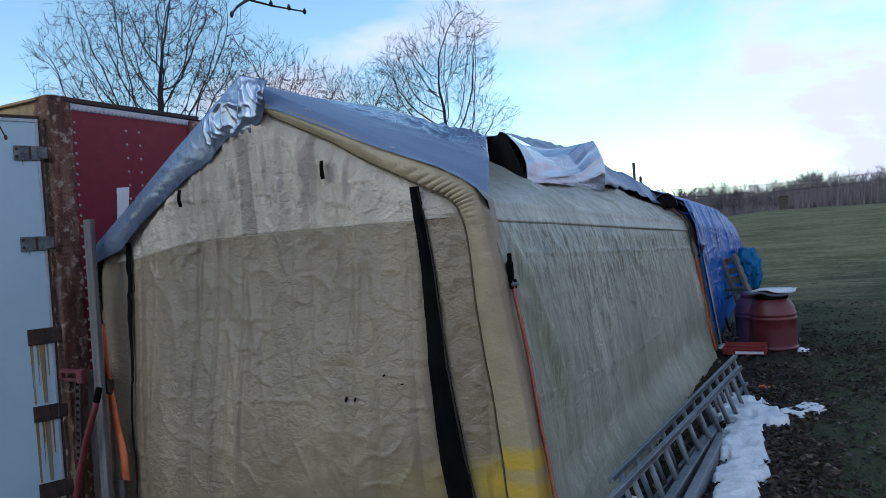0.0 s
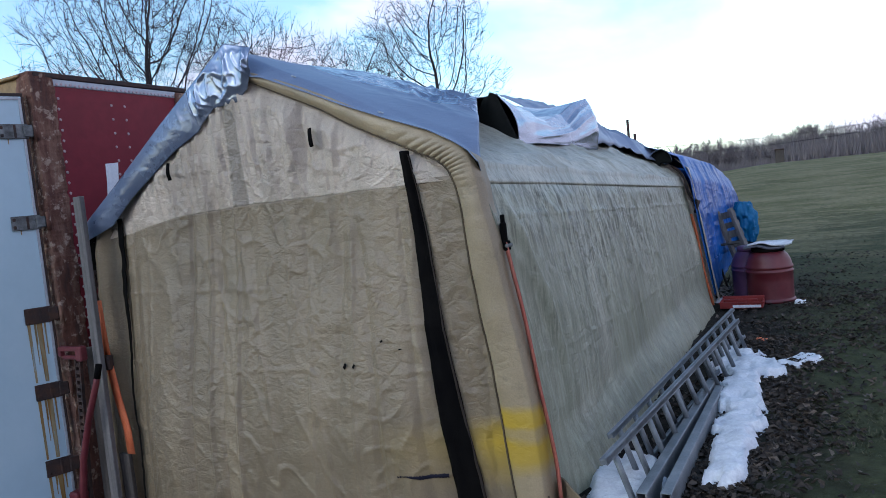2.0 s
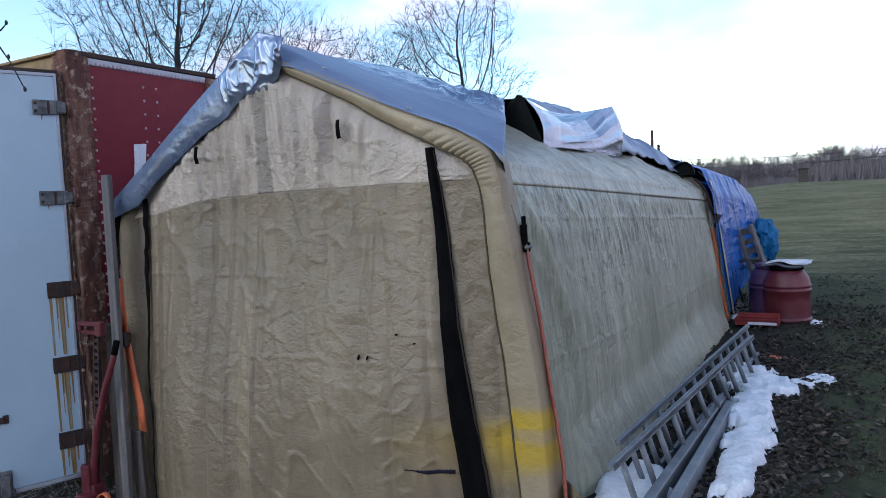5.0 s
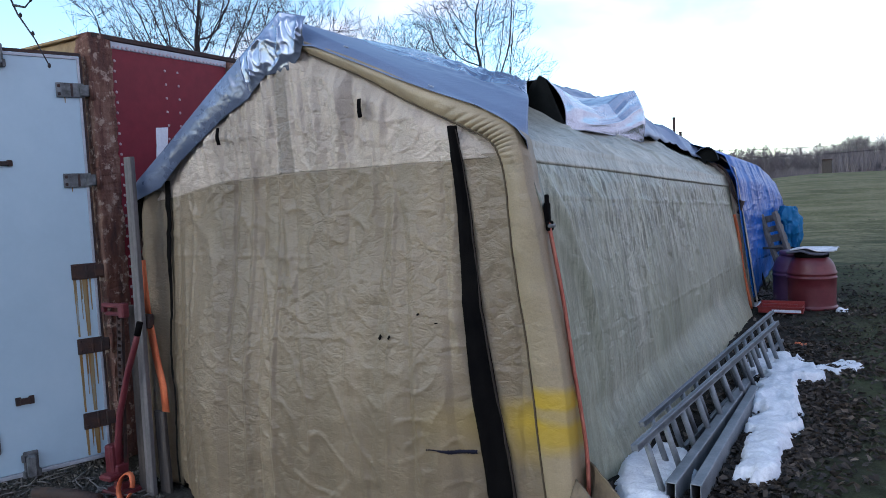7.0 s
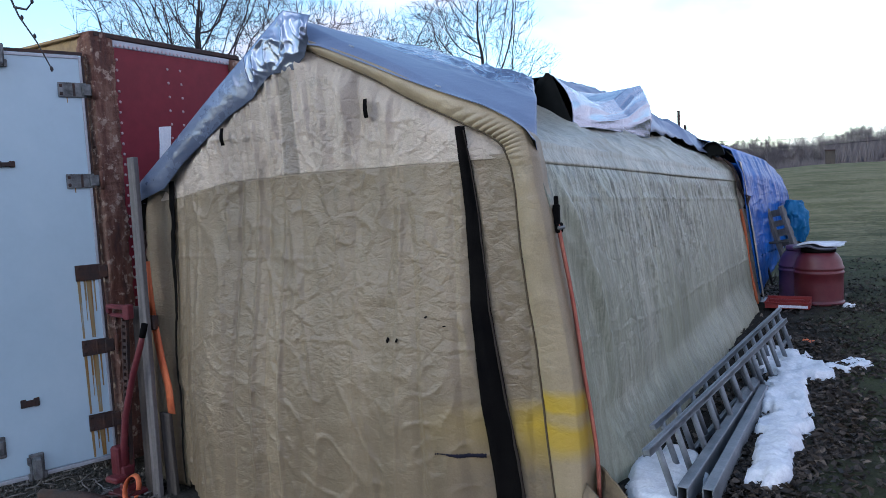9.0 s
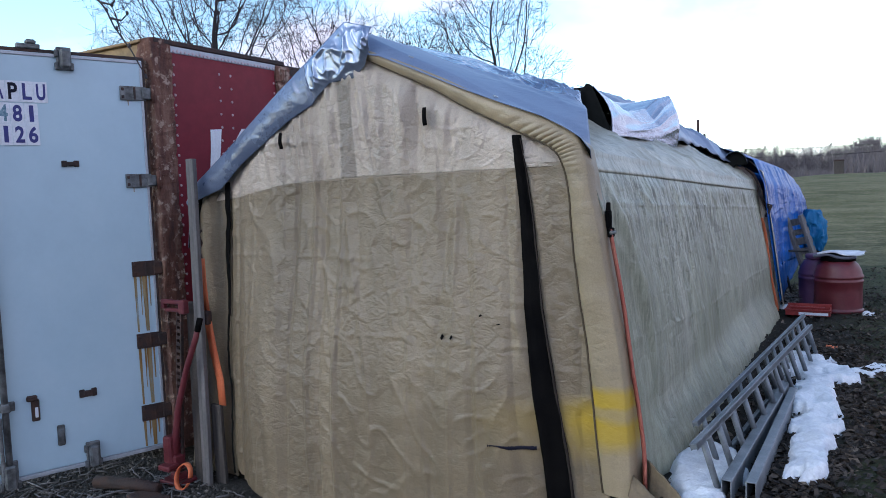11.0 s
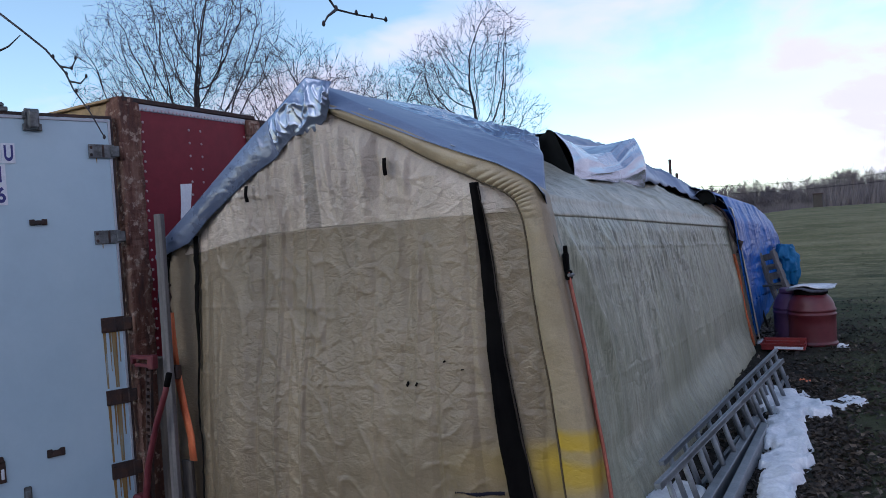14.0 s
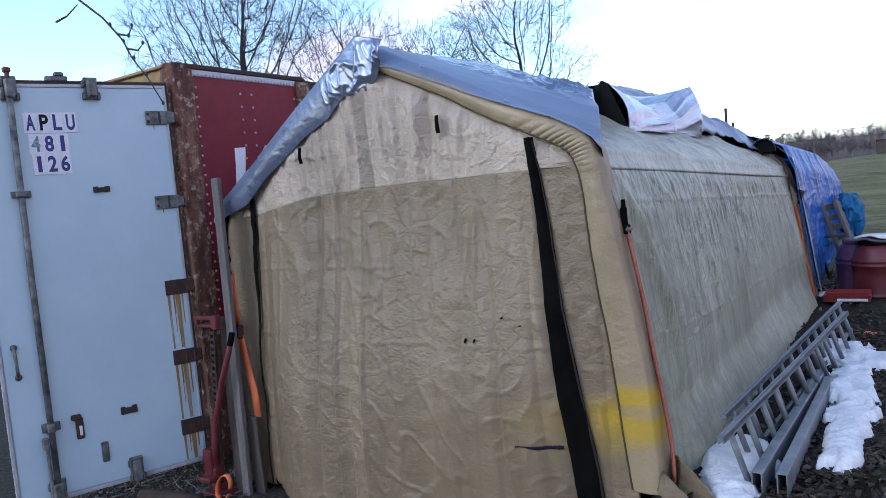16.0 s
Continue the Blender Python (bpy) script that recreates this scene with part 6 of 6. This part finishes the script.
part("pan", joined([box(0.16, 0.62, 5.55, 5.85, 0.02, 0.035, 0.003), box(0.16, 0.62, 5.55, 5.562, 0.035, 0.09, 0.003), box(0.16, 0.62, 5.838, 5.85, 0.035, 0.12, 0.003), box(0.16, 0.172, 5.562, 5.838, 0.035, 0.10, 0.003), box(0.608, 0.62, 5.562, 5.838, 0.035, 0.09, 0.003)]), M_REDBOX, tray, smooth=False)
part("lip", joined([box(0.15, 0.63, 5.535, 5.55, 0.078, 0.095, 0.003), box(0.20, 0.56, 5.62, 5.65, 0.095, 0.115, 0.004)]), M_REDBOX, tray)
part("label_plate", box(0.30, 0.60, 5.546, 5.5495, 0.03, 0.06, 0), M_STICKER, tray, "worn white label", smooth=False)
rag = thing("orange_rag", "small orange scrap among dead leaves", "rag", (0.70, 3.85, 0.0))
cloth("scrap", lambda u, v: Vector((0.66 + 0.10 * u, 3.80 + 0.12 * v, ground_z(0.7, 3.85) + 0.02 + 0.03 * nz(u * 4, v * 4, 8))), 8, 8, M_ORANGE, rag)

pallet = thing("wooden_pallet", "weathered wooden pallet leaning on the blue tarp", "pallet", (0.28, 7.5, 0.0))
pd, pw = (Vector((0.06, 7.22, 1.07)) - Vector((0.38, 7.30, 0.0))).normalized(), Vector((0.92, -0.30, 0.22)).normalized()
pn = pw.cross(pd).normalized()
PM = Matrix((pw, pn, pd)).transposed().to_4x4()
PM.translation = (0.33, 7.15, 0.02)
for i in range(8):
    bm = box(0.0, 0.23, -0.022, 0.0, 0.03 + 0.135 * i, 0.03 + 0.135 * i + 0.075 + 0.01 * (i % 3), 0.004)
    bmesh.ops.transform(bm, matrix=PM, verts=bm.verts)
    part("slat", bm, M_WOOD, pallet, smooth=False)
for x0 in (0.0, 0.185):
    bm = box(x0, x0 + 0.045, 0.0, 0.085, 0.0, 1.10, 0.004)
    bmesh.ops.transform(bm, matrix=PM, verts=bm.verts)
    part("stringer", bm, M_WOOD, pallet, smooth=False)
M_CYAN = tarp("faded cyan tarp", (0.006, 0.09, 0.22), (0.012, 0.14, 0.31), (0.03, 0.21, 0.40), 0.45, 0.0, 1.4, spec=0.25)
bundle = thing("tarp_bundle", "bundled faded cyan tarp hanging off a post", "tarp", (0.25, 8.3, 0.0))


def bundle_skin(u, v):
    a = 2 * math.pi * u
    r = 0.135 * math.sin(math.pi * (0.10 + 0.84 * v)) ** 0.5 * (1 + 0.6 * nz(math.cos(a) * 1.6, math.sin(a) * 1.6, v * 3)) + 0.05 * crease(nz(math.cos(a) * 3, math.sin(a) * 3, v * 3), 3.0)
    return Vector((0.26 + r * math.cos(a) + 0.05 * (1 - v), 8.05 + r * math.sin(a), 0.56 + 0.58 * v + 0.05 * nz(u * 5, v * 4, 3)))


cloth("wrap", bundle_skin, 60, 44, M_CYAN, bundle)
part("post", tube([(0.30, 8.02, -0.05), (0.29, 8.05, 0.8)], 0.04, 8), M_WOOD, bundle, "grey wooden post")
part("post", tube([(0.41, 8.0, -0.05), (0.33, 8.05, 0.8)], 0.035, 8), M_DARKWOOD, bundle, "dark wooden post")
bar_ = thing("black_pipe", "thin black pipe leaning by the barrels", "pipe", (0.05, 6.9, 0.0))
part("pipe", tube([(0.30, 6.85, 0.66), (0.02, 6.85, 0.64), (-0.02, 6.85, 0.58), (0.14, 6.8, 0.0)], 0.016, 8), M_CABLE, bar_)


def wood_litter(label, seed, count, x0, x1, y0, y1, pile):
    rnd = random.Random(seed)
    out = []
    for i in range(count):
        x, y = rnd.uniform(x0, x1), rnd.uniform(y0, y1)
        l = rnd.uniform(0.06, 0.26)
        a, t = rnd.uniform(0, 360), rnd.uniform(-12, 12) if not pile else rnd.uniform(-25, 40)
        z = ground_z(x, y) + 0.015 + rnd.uniform(0, 0.16) * smooth(0.3, -0.05, x) * pile
        out.append(moved(tube([(0, 0, 0), (l * 0.5, rnd.uniform(-0.02, 0.02), 0.004), (l, 0, 0)], [rnd.uniform(0.005, 0.015) * (1.0 if pile else 0.5), 0.006, 0.003], 5), pose(x, y, z, 0, -t, a)))
    ob = new("stick_litter", mesh_of("stick_litter", *merged(*out), M_WOOD))
    tagged(ob, label, "sticks", kind="stuff")


wood_litter("litter of broken pale sticks and kindling by the barrels", 9, 130, -0.05, 0.42, 6.15, 7.3, 1.0)
wood_litter("thin dry stems scattered on the gravel before the container", 19, 240, -4.3, -2.3, -1.3, -0.15, 0.0)


def leaf_litter():
    """Dead leaves: small bent four-faced blades lying at all angles."""
    rnd = random.Random(12)
    verts, faces = [], []
    count = 0
    while count < 15000:
        k = rnd.random()
        if k < 0.60:
            x, y = rnd.gauss(0.80, 0.22), rnd.uniform(-0.6, 4.2)
        elif k < 0.80:
            x, y = rnd.gauss(1.5, 0.7), rnd.gauss(5.2, 1.3)
        else:
            x, y = rnd.uniform(-0.1, 3.2), rnd.uniform(-0.8, 11.0)
        if x < 0.0 or (nz(x * 2.2, y * 1.6, 33.0) < 0.0 and rnd.random() < 0.75):
            continue
        s = rnd.uniform(0.010, 0.031)
        m = pose(x, y, ground_z(x, y) + rnd.uniform(0.004, 0.022), rnd.uniform(-42, 42), rnd.uniform(-42, 42), rnd.uniform(0, 360))
        n = len(verts)
        c = rnd.uniform(0.2, 1.1)
        for px_, py_, pz_ in ((0, -1, 0), (0.60, -0.45, c * 0.5), (0.34, 0.40, c * 0.4), (0.1, 1.1, 0.3 * c), (-0.62, 0.35, c * 0.5), (-0.40, -0.35, c * 0.4), (0, 0, 0)):
            verts.append(m @ Vector((px_ * s * rnd.uniform(0.7, 1.3), py_ * s, pz_ * s)))
        faces += [(n, n + 1, n + 6), (n + 1, n + 2, n + 6), (n + 2, n + 3, n + 6), (n + 3, n + 4, n + 6), (n + 4, n + 5, n + 6), (n + 5, n, n + 6)]
        count += 1
    me = mesh_of("leaf_litter", verts, faces, M_LEAF, False)
    tagged(new("leaf_litter", me), "dead brown leaves scattered over soil and grass", "leaves", kind="stuff")


def island_colours(m, stops):
    """Each loose piece takes its own tint."""
    t = m.node_tree
    g = t.nodes.new("ShaderNodeNewGeometry")
    t.links.new(ramp(t, g.outputs["Random Per Island"], stops), t.nodes["Principled BSDF"].inputs["Base Color"])


island_colours(M_LEAF, [(0.0, (0.012, 0.009, 0.008)), (0.5, (0.027, 0.020, 0.015)), (0.88, (0.058, 0.043, 0.032)), (1.0, (0.14, 0.11, 0.085))])
leaf_litter()


def gravel():
    rnd = random.Random(6)
    base = bmesh.new()
    bmesh.ops.create_icosphere(base, subdivisions=1, radius=1.0)
    bv, bf = [v.co.copy() for v in base.verts], [tuple(v.index for v in f.verts) for f in base.faces]
    base.free()
    verts, faces = [], []
    for i in range(8500):
        x, y = rnd.uniform(-4.6, -0.9), rnd.uniform(-1.9, 0.15)
        if -2.95 < x < -0.3 and y > -0.16:
            continue
        s = rnd.uniform(0.006, 0.018)
        m = pose(x, y, ground_z(x, y) + s * 0.3, rnd.uniform(0, 360), rnd.uniform(0, 360), rnd.uniform(0, 360))
        k = (rnd.uniform(0.7, 1.3), rnd.uniform(0.6, 1.1), rnd.uniform(0.45, 0.8))
        n = len(verts)
        verts += [m @ Vector((v.x * s * k[0], v.y * s * k[1], v.z * s * k[2])) * 1.0 for v in bv]
        faces += [tuple(q + n for q in f) for f in bf]
    tagged(new("gravel", mesh_of("gravel", verts, faces, M_STONE, False)), "loose grey gravel before the container", "gravel", kind="stuff")


island_colours(M_STONE, [(0.0, (0.022, 0.020, 0.017)), (0.5, (0.046, 0.042, 0.035)), (0.85, (0.088, 0.080, 0.068)), (1.0, (0.17, 0.155, 0.135))])
gravel()


def grass_tufts():
    rnd = random.Random(15)
    verts, faces = [], []
    for i in range(30000):
        y = rnd.uniform(1.5, 24.0) if rnd.random() < 0.5 else rnd.uniform(-0.5, 7)
        x = rnd.uniform(0.9, 3.0 + y * 0.25)
        if x < 1.25 and rnd.random() < 0.6 or nz(x * 0.9, y * 0.7, 61.0) < -0.1:
            continue
        z = ground_z(x, y) - 0.004
        for k in range(3):
            a, l, w = rnd.uniform(0, 6.283), rnd.uniform(0.02, 0.055), rnd.uniform(0.002, 0.005)
            d = Vector((math.cos(a), math.sin(a), 0))
            s = Vector((-d.y, d.x, 0)) * w
            p = Vector((x + rnd.uniform(-.02, .02), y + rnd.uniform(-.02, .02), z))
            n = len(verts)
            verts += [p - s, p + s, p + d * l * 0.9 + Vector((0, 0, l * rnd.uniform(0.3, 0.8)))]
            faces.append((n, n + 1, n + 2))
    m = material("winter grass blade", [(0.05, 0.06, 0.022), (0.10, 0.10, 0.045)], 5, 0.8)
    island_colours(m, [(0.0, (0.024, 0.034, 0.012)), (0.6, (0.045, 0.054, 0.022)), (1.0, (0.12, 0.105, 0.06))])
    tagged(new("grass", mesh_of("grass", verts, faces, m, False)), "short dull winter grass", "grass", kind="stuff")


grass_tufts()

# ---- twigs that hang into view ----
def twig(label, lines, buds, at):
    ob = thing("hanging_twig", label, "twig", at, group="twigs hanging overhead")
    for pts in lines:
        n = len(pts)
        part("stem", tube(pts, [0.006 - 0.0035 * i / (n - 1) for i in range(n)], 6), M_BARK, ob)
    for p in buds:
        part("bud", moved(lathe([(0.002, -0.010), (0.007, -0.003), (0.006, 0.006), (0.001, 0.013)], 7), Matrix.Translation(p)), M_BARK, ob)


twig("thin dark budded twig hanging before the container", [[(-2.51, -1.45, 2.866), (-2.328, -1.45, 2.743), (-2.134, -1.45, 2.608), (-1.995, -1.45, 2.475), (-1.942, -1.45, 2.386), (-1.831, -1.45, 2.264), (-1.744, -1.45, 2.141)], [(-2.03, -1.45, 2.51), (-1.96, -1.44, 2.49), (-1.94, -1.43, 2.53)], [(-1.97, -1.45, 2.43), (-1.90, -1.44, 2.41), (-1.871, -1.43, 2.437)], [(-2.542, -1.45, 2.672), (-2.44, -1.45, 2.68), (-2.334, -1.45, 2.715)], [(-2.42, -1.45, 2.96), (-2.2, -1.45, 2.90), (-2.03, -1.45, 2.836)]], [(-1.94, -1.43, 2.535), (-1.871, -1.43, 2.44), (-1.995, -1.445, 2.47), (-1.96, -1.44, 2.49), (-1.93, -1.445, 2.38), (-1.85, -1.445, 2.29), (-1.744, -1.45, 2.14), (-2.08, -1.45, 2.565)], (-2.3, -1.45, 2.85))
twig("short dark budded twig hanging over the shelter", [[(-0.52, -1.42, 2.62), (-0.47, -1.40, 2.52), (-0.44, -1.38, 2.46), (-0.40, -1.30, 2.45), (-0.342, -1.198, 2.443)], [(-0.44, -1.38, 2.46), (-0.435, -1.44, 2.42), (-0.423, -1.485, 2.378)]], [(-0.342, -1.198, 2.443), (-0.37, -1.25, 2.45), (-0.44, -1.38, 2.465), (-0.425, -1.48, 2.382), (-0.40, -1.31, 2.455), (-0.47, -1.40, 2.52)], (-0.52, -1.42, 2.62))
